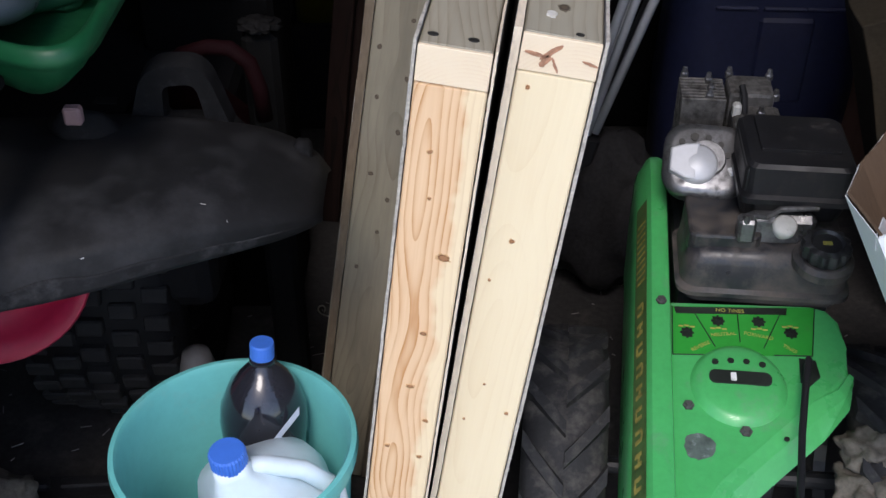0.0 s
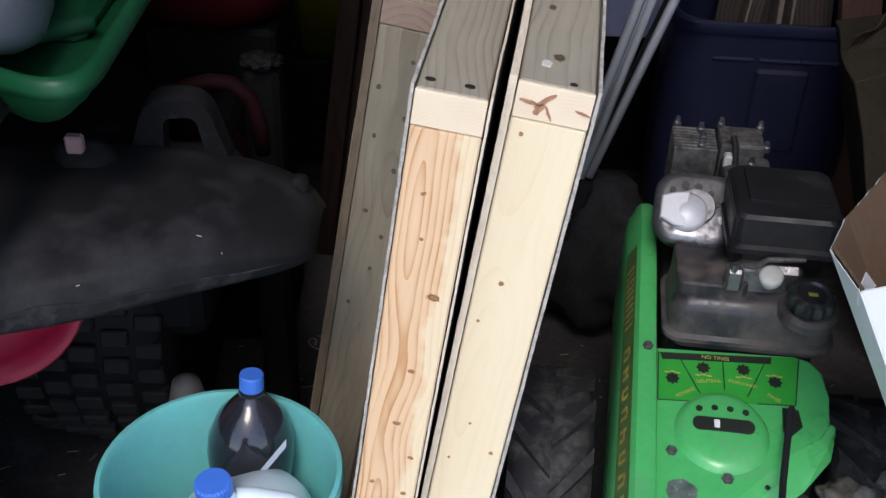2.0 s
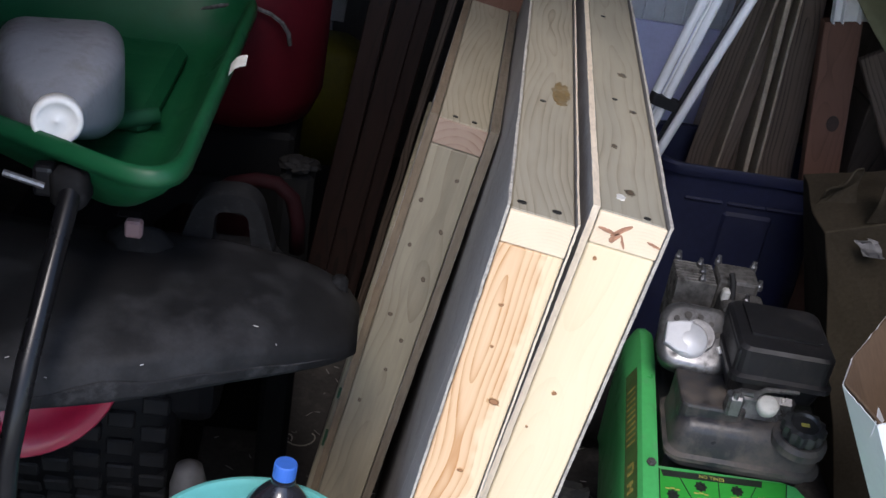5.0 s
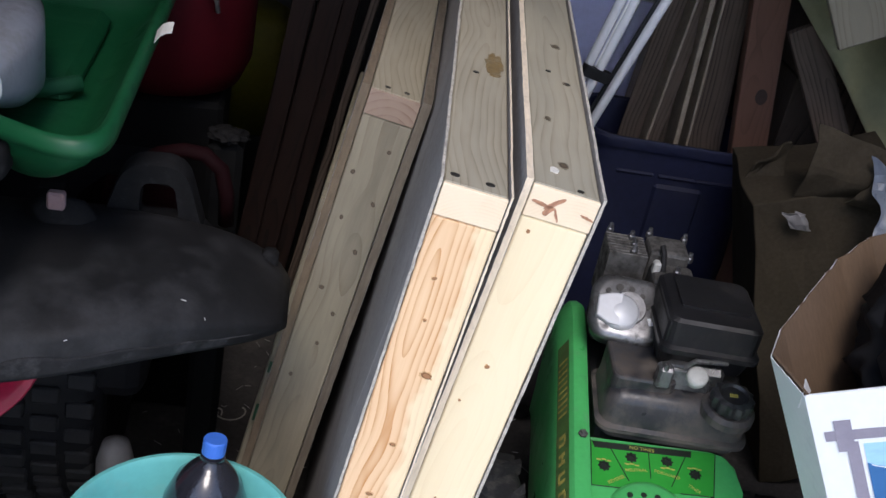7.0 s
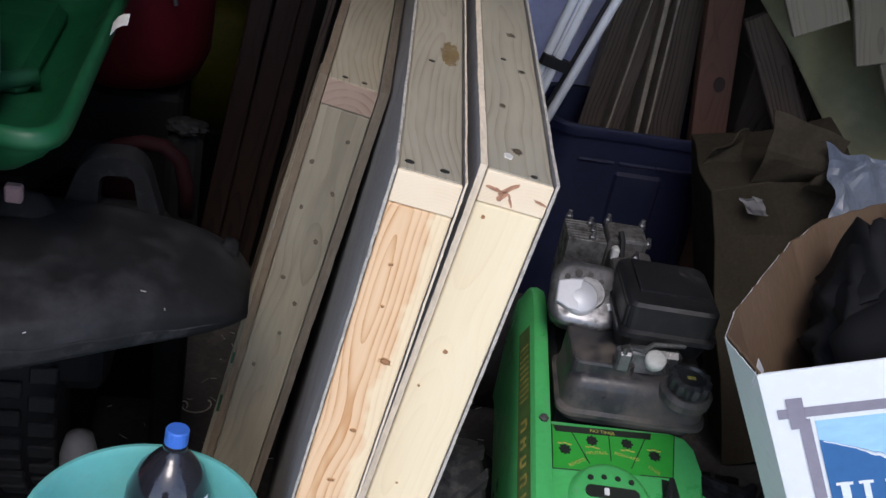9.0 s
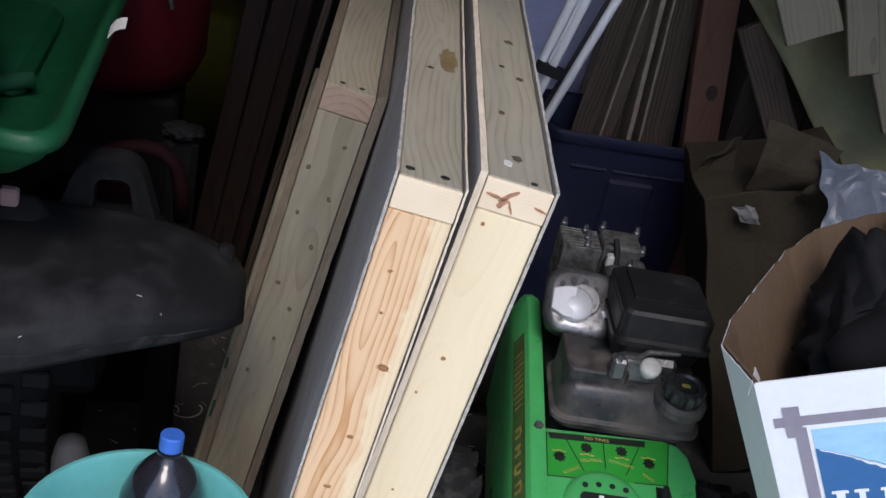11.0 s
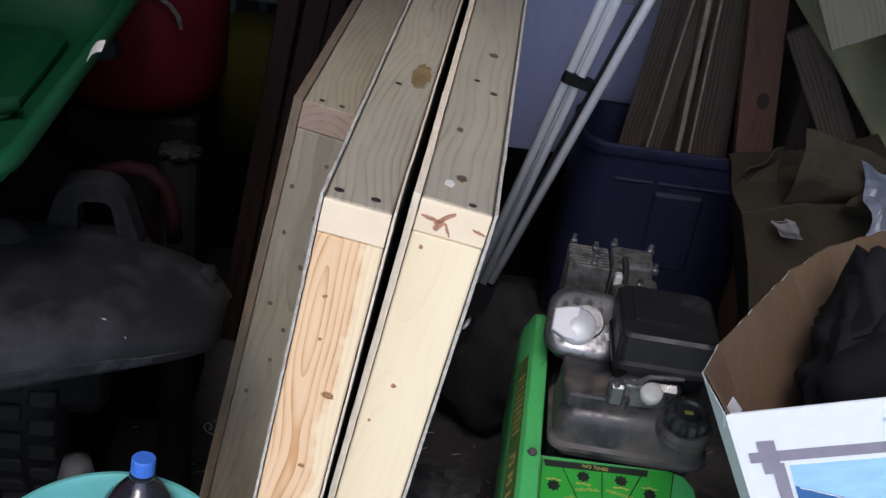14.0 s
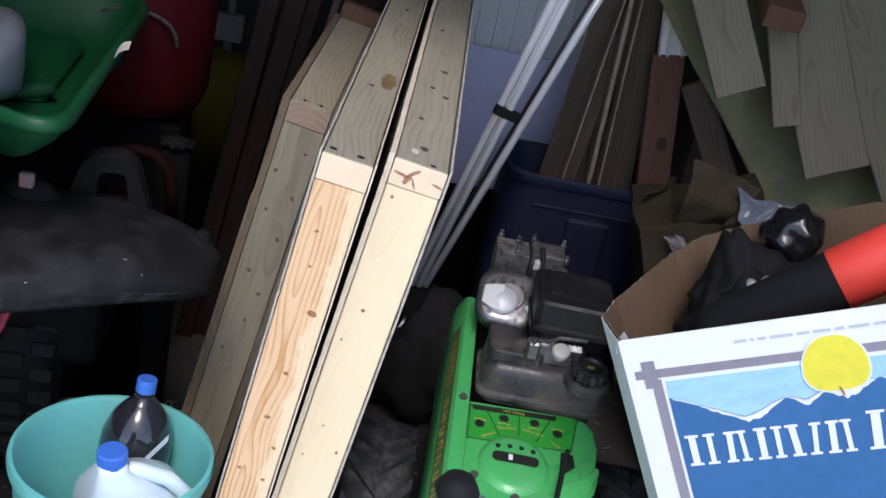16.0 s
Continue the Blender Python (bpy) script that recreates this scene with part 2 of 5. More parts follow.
def round_poly(pts, radii, n=7):
    """An outline with its corners rounded off."""
    out = []
    for k, (p, r) in enumerate(zip(pts, radii)):
        p, a, b2 = Vector(p), Vector(pts[k - 1]), Vector(pts[(k + 1) % len(pts)])
        da, db = (a - p).normalized(), (b2 - p).normalized()
        s, e = p + da * r, p + db * r
        out += [(1 - u) ** 2 * s + 2 * u * (1 - u) * p + u * u * e for u in (q / n for q in range(n + 1))]
    return out


def ellipse(cx, cy, rx, ry, n=20):
    return [(cx + rx * math.cos(k * math.tau / n), cy + ry * math.sin(k * math.tau / n)) for k in range(n)]


def lettering(name, text, size, m, material, parent, label=""):
    cu = bpy.data.curves.new(name, "FONT")
    cu.body, cu.size, cu.align_x, cu.align_y, cu.extrude = text, size, "CENTER", "CENTER", 0.0002
    tmp = bpy.data.objects.new(name, cu)
    me = bpy.data.meshes.new_from_object(tmp)
    bpy.data.objects.remove(tmp)
    me.materials.clear()
    me.materials.append(material)
    ob = new(name, me)
    ob.parent = parent
    ob.matrix_basis = m
    if label:
        tagged(ob, label)
    return ob


# ---------------------------------------------------------------- materials
M_floor = surface("dirt_floor", (0.045, 0.042, 0.04), 0.9, vary=0.5, dirt=(0.11, 0.1, 0.09), dirt_amount=0.3, fine=80, coarse=5, bump=0.6)
# Ground outside is unseen; its pale colour bounces extra light into the shed.
M_ground = surface("pale_bounce_ground", (0.4, 0.385, 0.35), 0.9, vary=0.3, fine=20, coarse=2, bump=0.4)
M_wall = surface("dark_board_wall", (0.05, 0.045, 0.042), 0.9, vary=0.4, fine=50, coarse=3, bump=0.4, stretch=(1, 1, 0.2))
M_ceiling = surface("ceiling_board", (0.09, 0.085, 0.08), 0.9, vary=0.3, coarse=2)
M_pine = wood("fresh_pine", (0.84, 0.6, 0.37), (0.52, 0.23, 0.075), 2, 150, contrast=1.0, pith=(-0.043, -0.006, 0), sap=(-0.021, (0.86, 0.72, 0.47)))
M_spruce = wood("pale_spruce", (0.87, 0.74, 0.5), (0.74, 0.57, 0.34), 2, 110, contrast=0.24, offset=3.1, pith=(-0.05, -0.02, 0))
M_endgrain = wood("sawn_end", (0.84, 0.7, 0.5), (0.74, 0.55, 0.36), 1, 260, contrast=0.4, offset=1.3, pith=(-0.02, 0, -0.09))
M_oldtop = wood("weathered_board", (0.42, 0.375, 0.28), (0.2, 0.16, 0.1), 1, 120, contrast=0.6, grey=(0.29, 0.27, 0.205), grey_amount=0.6, offset=0.4, pith=(-0.036, 0, 0.008))
M_oldtop2 = wood("weathered_board_b", (0.42, 0.38, 0.285), (0.22, 0.18, 0.12), 1, 90, contrast=0.6, grey=(0.29, 0.272, 0.21), grey_amount=0.6, offset=5.4, pith=(-0.045, 0, 0.006))
M_oldstile = wood("greyed_stile", (0.36, 0.32, 0.235), (0.17, 0.135, 0.09), 2, 90, contrast=0.5, grey=(0.17, 0.155, 0.12), grey_amount=0.7, offset=2.2, pith=(-0.03, -0.02, 0))
M_pinkend = wood("pinkish_sawn_end", (0.36, 0.27, 0.21), (0.22, 0.14, 0.1), 1, 90, contrast=0.6, pith=(-0.03, 0, -0.06))
M_skin = surface("panel_skin_grey", (0.34, 0.325, 0.31), 0.8, vary=0.3, fine=120, coarse=5, dirt=(0.2, 0.19, 0.17), dirt_amount=0.25, spec=0.3)
M_skin_edge = surface("torn_skin_edge", (0.47, 0.43, 0.365), 0.85, vary=0.5, fine=260, coarse=35, bump=0.8, dirt=(0.2, 0.18, 0.15), dirt_amount=0.35)
M_plyedge = surface("ply_edge", (0.17, 0.128, 0.085), 0.8, vary=0.45, fine=220, coarse=40, bump=0.4, stretch=(1, 0.15, 0.15))
M_plyedge2 = surface("greyed_ply_edge", (0.15, 0.125, 0.093), 0.85, vary=0.5, fine=220, coarse=40, bump=0.5, stretch=(1, 0.12, 0.12))
M_redknot = surface("red_brown_knot", (0.4, 0.2, 0.115), 0.6, vary=0.5, fine=260, coarse=90)
M_resin = surface("white_resin", (0.66, 0.63, 0.56), 0.5, vary=0.3, fine=300, coarse=90, bump=0.8)
M_filter = surface("matt_black_filter", (0.009, 0.009, 0.0105), 0.45, vary=0.3, dirt=(0.035, 0.032, 0.03), dirt_amount=0.3, fine=130, coarse=14, bump=0.2, spec=0.35)
M_sideink = surface("worn_yellow_ink", (0.26, 0.22, 0.05), 0.5, vary=0.6, fine=120, coarse=30, dirt=(0.05, 0.06, 0.02), dirt_amount=0.4)
# Red of the can is taken down in colour to imitate the shade there.
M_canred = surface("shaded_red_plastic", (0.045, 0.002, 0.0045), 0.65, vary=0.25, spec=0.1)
M_dimblack = surface("shade_black", (0.006, 0.006, 0.006), 0.85, vary=0.3, spec=0.08)
# Pale rag cloth, coloured near black to stand in for shade.
M_rag = surface("shaded_grey_cloth", (0.009, 0.0085, 0.0085), 0.9, vary=0.6, fine=140, coarse=20, bump=0.4, spec=0.1)
M_handle = surface("glossy_black_tube", (0.005, 0.005, 0.006), 0.3, vary=0.4, dirt=(0.015, 0.015, 0.015), dirt_amount=0.1, spec=0.35)
M_darkknot = surface("dark_knot", (0.035, 0.02, 0.014), 0.7, vary=0.4)
M_plystrip = surface("splintered_ply_edge", (0.32, 0.26, 0.19), 0.85, vary=0.4, fine=220, coarse=40, bump=0.5)
M_boxtext = surface("faded_text_print", (0.5, 0.53, 0.58), 0.55, vary=0.1)
M_paint = surface("green_paint", (0.012, 0.07, 0.03), 0.6, vary=0.3)
M_pinkedge = surface("pale_veneer_edge", (0.74, 0.62, 0.46), 0.8, vary=0.25, fine=220, coarse=40, bump=0.4, stretch=(1, 0.2, 0.2), dirt=(0.4, 0.3, 0.2), dirt_amount=0.2)
M_lipdust = surface("fender_edge_dust", (0.016, 0.016, 0.017), 0.85, vary=0.5, dirt=(0.06, 0.06, 0.062), dirt_amount=0.45, fine=60, coarse=6, spec=0.14)
M_glossblack = surface("glossy_black_film", (0.008, 0.008, 0.01), 0.2, vary=0.3, bump=0.3, fine=40)
M_knot = knot_wood("knot_wood", (0.17, 0.075, 0.03), (0.36, 0.17, 0.075), (0.6, 0.36, 0.17))
M_oldknot = knot_wood("greyed_knot", (0.05, 0.036, 0.024), (0.11, 0.08, 0.052), (0.2, 0.17, 0.12))
M_tread = surface("dark_tread_rubber", (0.013, 0.013, 0.014), 0.75, vary=0.5, dirt=(0.026, 0.025, 0.024), dirt_amount=0.3, fine=90, coarse=12, bump=0.7)
M_greysack = surface("dusty_sack", (0.022, 0.021, 0.022), 0.9, vary=0.5, fine=120, coarse=10, bump=0.4, spec=0.15)
M_hole = surface("screw_hole", (0.02, 0.018, 0.015), 0.6, vary=0.2)
M_stain = surface("resin_stain", (0.2, 0.135, 0.055), 0.55, vary=0.4, fine=150, coarse=40, dirt=(0.33, 0.29, 0.21), dirt_amount=0.4)
M_green = surface("green_enamel", (0.06, 0.4, 0.11), 0.33, vary=0.14, dirt=(0.16, 0.27, 0.17), dirt_amount=0.18, fine=90, coarse=7, bump=0.03, coat=0.3)
M_green_dark = surface("green_decal", (0.022, 0.3, 0.035), 0.4, vary=0.12, dirt=(0.14, 0.17, 0.09), dirt_amount=0.1)
M_yellow_ink = surface("yellow_ink", (0.4, 0.37, 0.08), 0.5, vary=0.4, fine=200)
M_black_ink = surface("black_ink", (0.012, 0.016, 0.012), 0.5, vary=0.3)
M_decal_side = surface("side_decal", (0.05, 0.1, 0.025), 0.5, vary=0.5, dirt=(0.2, 0.14, 0.05), dirt_amount=0.25, coarse=12)
M_tire = surface("tyre_rubber", (0.024, 0.024, 0.026), 0.75, vary=0.35, dirt=(0.1, 0.093, 0.085), dirt_amount=0.5, fine=130, coarse=10, bump=0.6, spec=0.35)
M_rubber = surface("black_rubber", (0.011, 0.011, 0.012), 0.65, vary=0.3, dirt=(0.03, 0.03, 0.03), dirt_amount=0.1, bump=0.3, spec=0.2)
M_blackmetal = surface("dusty_black_enamel", (0.02, 0.021, 0.023), 0.4, vary=0.3, dirt=(0.07, 0.065, 0.058), dirt_amount=0.3, fine=130, coarse=9, bump=0.25)
M_tank = surface("dusty_tank", (0.018, 0.019, 0.023), 0.35, vary=0.3, dirt=(0.095, 0.08, 0.069), dirt_amount=0.7, fine=130, coarse=7, bump=0.2)
M_alu = surface("cast_aluminium", (0.2, 0.2, 0.205), 0.36, metal=0.85, vary=0.3, dirt=(0.07, 0.063, 0.058), dirt_amount=0.35, fine=140, coarse=20, bump=0.35)
M_alu_dirty = surface("greasy_aluminium", (0.12, 0.116, 0.11), 0.6, metal=0.5, vary=0.45, dirt=(0.03, 0.027, 0.025), dirt_amount=0.6, fine=140, coarse=18, bump=0.5)
M_silver = surface("silver_plastic", (0.5, 0.51, 0.53), 0.45, metal=0.2, vary=0.12, dirt=(0.35, 0.34, 0.33), dirt_amount=0.1, bump=0.1)
M_white_cap = surface("white_plastic", (0.75, 0.74, 0.71), 0.5, vary=0.12, dirt=(0.45, 0.42, 0.38), dirt_amount=0.12)
M_disc = surface("dull_white_plastic", (0.42, 0.42, 0.4), 0.6, vary=0.15, dirt=(0.25, 0.24, 0.22), dirt_amount=0.3, coarse=30)
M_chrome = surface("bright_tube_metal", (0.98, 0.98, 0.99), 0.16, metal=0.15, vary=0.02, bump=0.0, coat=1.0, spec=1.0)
M_bluetub = surface("navy_plastic", (0.012, 0.015, 0.042), 0.5, vary=0.3, dirt=(0.024, 0.027, 0.052), dirt_amount=0.25, bump=0.1, spec=0.35)
M_lilac = surface("lilac_sheet", (0.62, 0.62, 0.86), 0.6, vary=0.1, coarse=3, dirt=(0.5, 0.5, 0.68), dirt_amount=0.15)
M_siding = surface("grey_siding", (0.7, 0.72, 0.73), 0.7, vary=0.12, coarse=3)
M_brown_ply = wood("brown_ply", (0.13, 0.096, 0.072), (0.042, 0.03, 0.023), 2, 110, contrast=1.2, offset=7, pith=(0.05, -0.006, 0))
M_redboard = wood("red_cedar_board", (0.155, 0.08, 0.055), (0.085, 0.042, 0.029), 2, 110, contrast=0.5, offset=4, pith=(0.03, -0.03, 0))
# Reddish wood, coloured dark for the shade at the back left.
M_darkplank = wood("shaded_red_plank", (0.026, 0.013, 0.0095), (0.01, 0.006, 0.005), 2, 110, contrast=0.9, offset=9, pith=(0.02, -0.02, 0))
M_greyboard = wood("silvered_board", (0.22, 0.2, 0.145), (0.12, 0.105, 0.072), 2, 120, contrast=0.8, grey=(0.165, 0.152, 0.12), grey_amount=0.7, offset=11, pith=(0.05, -0.03, 0))
M_tarp = surface("olive_tarp", (0.19, 0.185, 0.1), 0.75, vary=0.2, coarse=4, fine=30, dirt=(0.26, 0.25, 0.16), dirt_amount=0.2, bump=0.3)
M_card = surface("brown_cardboard", (0.135, 0.09, 0.058), 0.85, vary=0.2, fine=160, coarse=8, bump=0.15, stretch=(1, 1, 0.3), spec=0.15)
M_oldcard = surface("old_cardboard", (0.044, 0.036, 0.025), 0.9, vary=0.35, fine=120, coarse=6, spec=0.12)
M_boxwhite = surface("printed_white_card", (0.78, 0.8, 0.8), 0.55, vary=0.05, dirt=(0.6, 0.62, 0.62), dirt_amount=0.1, bump=0.05)
M_boxblue = surface("blue_print", (0.03, 0.135, 0.33), 0.5, vary=0.12, coarse=5, bump=0.02)
M_boxsky = surface("pale_blue_print", (0.34, 0.6, 0.8), 0.5, vary=0.2, coarse=6, stretch=(0.4, 1, 3), bump=0.02)
M_boxbeam = surface("grey_violet_print", (0.26, 0.24, 0.29), 0.55, vary=0.15, bump=0.02)
M_boxsnow = surface("snow_print", (0.75, 0.8, 0.85), 0.55, vary=0.1, bump=0.02)
M_pear = surface("yellow_print", (0.75, 0.68, 0.06), 0.5, vary=0.12, bump=0.02)
M_aqua = surface("aqua_plastic", (0.13, 0.48, 0.45), 0.5, vary=0.08, dirt=(0.2, 0.42, 0.38), dirt_amount=0.15, coarse=5, bump=0.05)
M_bluecap = surface("blue_cap", (0.05, 0.17, 0.62), 0.4, vary=0.1, bump=0.05)
M_milk = surface("milky_plastic", (0.68, 0.78, 0.82), 0.4, vary=0.06, bump=0.03)
M_cola = surface("dark_bottle", (0.02, 0.02, 0.026), 0.22, vary=0.3, bump=0.0, coat=0.5)
M_label = surface("torn_paper", (0.55, 0.6, 0.68), 0.6, vary=0.2)
M_fender = surface("dusty_black_plastic", (0.009, 0.009, 0.0098), 0.66, vary=0.35, dirt=(0.032, 0.032, 0.034), dirt_amount=0.45, fine=60, coarse=3.4, bump=0.12, spec=0.25)
# Scuffed grey plastic, base taken near black to make up for missing shade.
M_greyplastic = surface("scuffed_shaded_grey_plastic", (0.009, 0.009, 0.0095), 0.8, vary=0.4, dirt=(0.028, 0.028, 0.03), dirt_amount=0.35, fine=70, coarse=14, spec=0.1)
M_redplastic = surface("red_plastic", (0.4, 0.014, 0.05), 0.3, vary=0.15, coat=0.4, bump=0.02)
# Near-black red: the shade behind the fender is put into the colour.
M_darkred = surface("shaded_dark_red_plastic", (0.008, 0.0008, 0.0014), 0.75, vary=0.3, spec=0.1)
M_tub = surface("green_tub_plastic", (0.006, 0.07, 0.026), 0.42, vary=0.15, dirt=(0.016, 0.085, 0.045), dirt_amount=0.25, coarse=4, bump=0.06, spec=0.3)
M_jug = surface("cloudy_jug_plastic", (0.21, 0.215, 0.235), 0.35, vary=0.15, dirt=(0.17, 0.16, 0.155), dirt_amount=0.35, coarse=7)
M_yellow = surface("yellow_plastic", (0.095, 0.083, 0.007), 0.6, vary=0.3, spec=0.2)
M_redfoam = surface("red_sleeve", (0.8, 0.06, 0.04), 0.55, vary=0.06, bump=0.05)
M_blackbag = surface("black_cloth", (0.008, 0.008, 0.009), 0.8, vary=0.4, fine=200, bump=0.3, spec=0.2)
M_film = surface("blueish_film", (0.13, 0.155, 0.2), 0.3, vary=0.3, bump=0.2)
M_rope = surface("grey_rope", (0.35, 0.34, 0.32), 0.8, vary=0.3, fine=300)
M_grey = surface("grey_rounded_plastic", (0.17, 0.165, 0.165), 0.6, vary=0.2)
M_wire = surface("bright_wire", (0.6, 0.58, 0.52), 0.4, metal=0.6, vary=0.1)
M_clod = surface("dry_mud", (0.15, 0.132, 0.108), 0.95, vary=0.5, fine=90, coarse=22, bump=1.0, dirt=(0.06, 0.052, 0.042), dirt_amount=0.3)

# ---------------------------------------------------------------- setting
tagged(part("floor", rough_block(-2.2, 2.2, 0.5, 3.6, -0.1, 0.0, 12, 0.004), M_floor), "dark packed dirt floor littered with dust and chaff", "floor", kind="structure")
tagged(part("ground", sheet(lambda u, v: Vector((-400 + 800 * u, 400 - 800 * v, -0.03 + 0.01 * noise.noise(Vector((u * 90, v * 60, 0)))))
                            , 40, 40), M_ground), "unseen ground outside, kept pale to bounce light in", "ground", kind="structure")
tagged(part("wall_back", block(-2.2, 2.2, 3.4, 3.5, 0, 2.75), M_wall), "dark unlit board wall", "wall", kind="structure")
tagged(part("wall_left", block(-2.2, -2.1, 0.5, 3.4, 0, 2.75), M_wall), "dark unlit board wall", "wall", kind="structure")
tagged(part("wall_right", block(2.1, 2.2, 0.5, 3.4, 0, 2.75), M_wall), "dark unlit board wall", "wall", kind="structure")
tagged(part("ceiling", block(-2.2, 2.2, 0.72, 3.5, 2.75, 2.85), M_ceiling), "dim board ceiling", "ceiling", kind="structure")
# Front wall is out of view; header and left jamb are placed to cut daylight.
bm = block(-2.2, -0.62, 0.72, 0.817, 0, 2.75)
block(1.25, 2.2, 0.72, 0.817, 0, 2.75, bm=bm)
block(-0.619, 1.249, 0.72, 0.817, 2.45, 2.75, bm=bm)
tagged(part("unseen_front_wall", bm, M_wall), "unseen board wall round a doorway, added to shade the inside", "wall", kind="structure")

# ---------------------------------------------------------------- framed panels


def panel(m, w, length, height, stile, rail, end, skin_left, skin_right, edge_left, edge_right, label, knots, front_knots, stain=False, stick=0.0, torn=0.0007):
    """A frame of battens between two skins. Local: x from -w to 0, y back, z down from 0."""
    p = thing("framed_panel", m, label, "panel", "framed panels")
    t = 0.038
    part("top_rail", rough_block(-w, 0, 0.004, length, -t, 0, 3, 0.0006, 3, 0.002), rail, p)
    part("rail_end", block(-w, 0, -0.0015, 0.0035, -t, -0.0005, 0.0008), end, p, "pale sawn end of the top rail")
    part("front_stile", rough_block(-w, 0, 0.0, 0.038, -height, -t - 0.0015, 4, 0.0006, 5, 0.002), stile, p)
    part("back_stile", block(-w, 0, length - t, length, -height, -t - 0.001), stile, p)
    part("bottom_rail", block(-w, 0, 0.04, length - 0.04, -height, -height + t), rail, p)
    for x0, x1, mat_edge, ragged in ((-w - skin_left - 0.0014, -w - 0.0014, edge_left, torn), (0.0016, skin_right + 0.001, edge_right, 0.0007)):
        bm = block(x0, x1, -stick, length + 0.003, -height, 0.004, 0.0)
        bmesh.ops.subdivide_edges(bm, edges=[e for e in bm.edges if e.calc_length() > 0.3], cuts=150)
        for v in bm.verts:
            if v.co.z > -0.02 or v.co.y < 0.02:
                v.co += noise.noise_vector(v.co * 23) * 0.0004 + noise.noise_vector(v.co * 140) * ragged
        skin = part("skin", bm, M_skin, p, "thin grey sheet skin with a torn pale edge")
        skin.data.materials.append(mat_edge)
        for f in skin.data.polygons:
            if abs(f.normal.x) < 0.5:
                f.material_index = 1
    for x, y, r in knots:
        part("screw", prism(ellipse(x, y, r, r * 0.7, 10), -0.001, 0.0012), M_hole, p, "dark countersunk screw")
    for x, z, rx, rz in front_knots:
        bm = bmesh.new()
        prism([(px_ * (0.85 + 0.55 * noise.noise(Vector((px_ * 500, py_ * 500, z * 99)))), py_ * (0.85 + 0.55 * noise.noise(Vector((py_ * 500, px_ * 500, z * 77))))) for px_, py_ in ellipse(0, 0, rx, rz, 18)], -0.001, 0.0009, bm=bm)
        k = part("knot", bm, M_oldknot if stile is M_oldstile else M_knot, p, "brown knot")
        k.matrix_basis = pose(x, 0.0, z, 90, 0, 0) @ pose(0, 0, 0, 0, 0, random.uniform(-30, 30))
    if stain:
        bm = prism([(a, b) for a, b in ((x + 0.004 * noise.noise(Vector((x * 300, y * 90, 0))), y + 0.012 * noise.noise(Vector((x * 200, y * 200, 4)))) for x, y in ellipse(-0.018, 0.385, 0.012, 0.045, 26))], -0.001, 0.0008)
        part("stain", bm, M_stain, p, "brown resin stain")
    return p


YAW = -6.9
P1 = pose(0.147, 0.942, 1.046, 0, 7.3, YAW)
panel(P1, 0.074, 1.75, 1.05, M_spruce, M_oldtop2, M_endgrain, 0.0075, 0.004, M_pinkedge, M_skin_edge,
      "pale batten-framed panel standing on edge, cream front stile", [(-0.022, 0.012, 0.004), (-0.045, 0.36, 0.004), (-0.02, 0.33, 0.004), (-0.05, 0.75, 0.004)],
      [(-0.016, -0.03, 0.008, 0.002), (-0.061, -0.056, 0.003, 0.003), (-0.047, -0.235, 0.0035, 0.0035), (-0.062, -0.29, 0.002, 0.002), (-0.045, -0.44, 0.002, 0.002), (-0.012, -0.48, 0.003, 0.003), (-0.06, -0.5, 0.002, 0.002)])
P2 = pose(0.0455, 0.922, 1.046, 0, 6.6, YAW)
panel(P2, 0.069, 1.75, 1.05, M_pine, M_oldtop, M_endgrain, 0.003, 0.003, M_skin_edge, M_pinkedge,
      "batten-framed panel with an orange knotty pine front stile", [(-0.058, 0.022, 0.0052), (-0.02, 0.022, 0.0052), (-0.042, 0.34, 0.004), (-0.03, 0.9, 0.004)],
      [(-0.019, -0.235, 0.0095, 0.0055), (-0.028, -0.34, 0.005, 0.0035), (-0.035, -0.42, 0.0055, 0.004), (-0.046, -0.112, 0.004, 0.003), (-0.041, -0.165, 0.003, 0.0025), (-0.013, -0.47, 0.004, 0.003), (-0.052, -0.52, 0.004, 0.003), (-0.014, -0.53, 0.004, 0.003)], stain=True, torn=0.0011)
P3 = pose(-0.006, 1.352, 0.962, 0, 8.4, YAW)
panel(P3, 0.072, 0.62, 0.962, M_oldstile, M_oldtop, M_pinkend, 0.012, 0.014, M_plyedge, M_plyedge2,
      "shorter weathered grey-brown framed panel standing behind", [(-0.05, 0.02, 0.004), (-0.022, 0.02, 0.004)],
      [(-0.06, -0.13, 0.00432, 0.004675), (-0.02, -0.085, 0.005, 0.004), (-0.018, -0.17, 0.004, 0.006), (-0.055, -0.205, 0.00396, 0.00425), (-0.02, -0.255, 0.00432, 0.00595), (-0.05, -0.33, 0.005, 0.0045), (-0.022, -0.37, 0.004, 0.005), (-0.03, -0.43, 0.00396, 0.00425), (-0.054, -0.5, 0.004, 0.005)])

star = [pn for pn in scene.objects if pn.name == "framed_panel"][0]
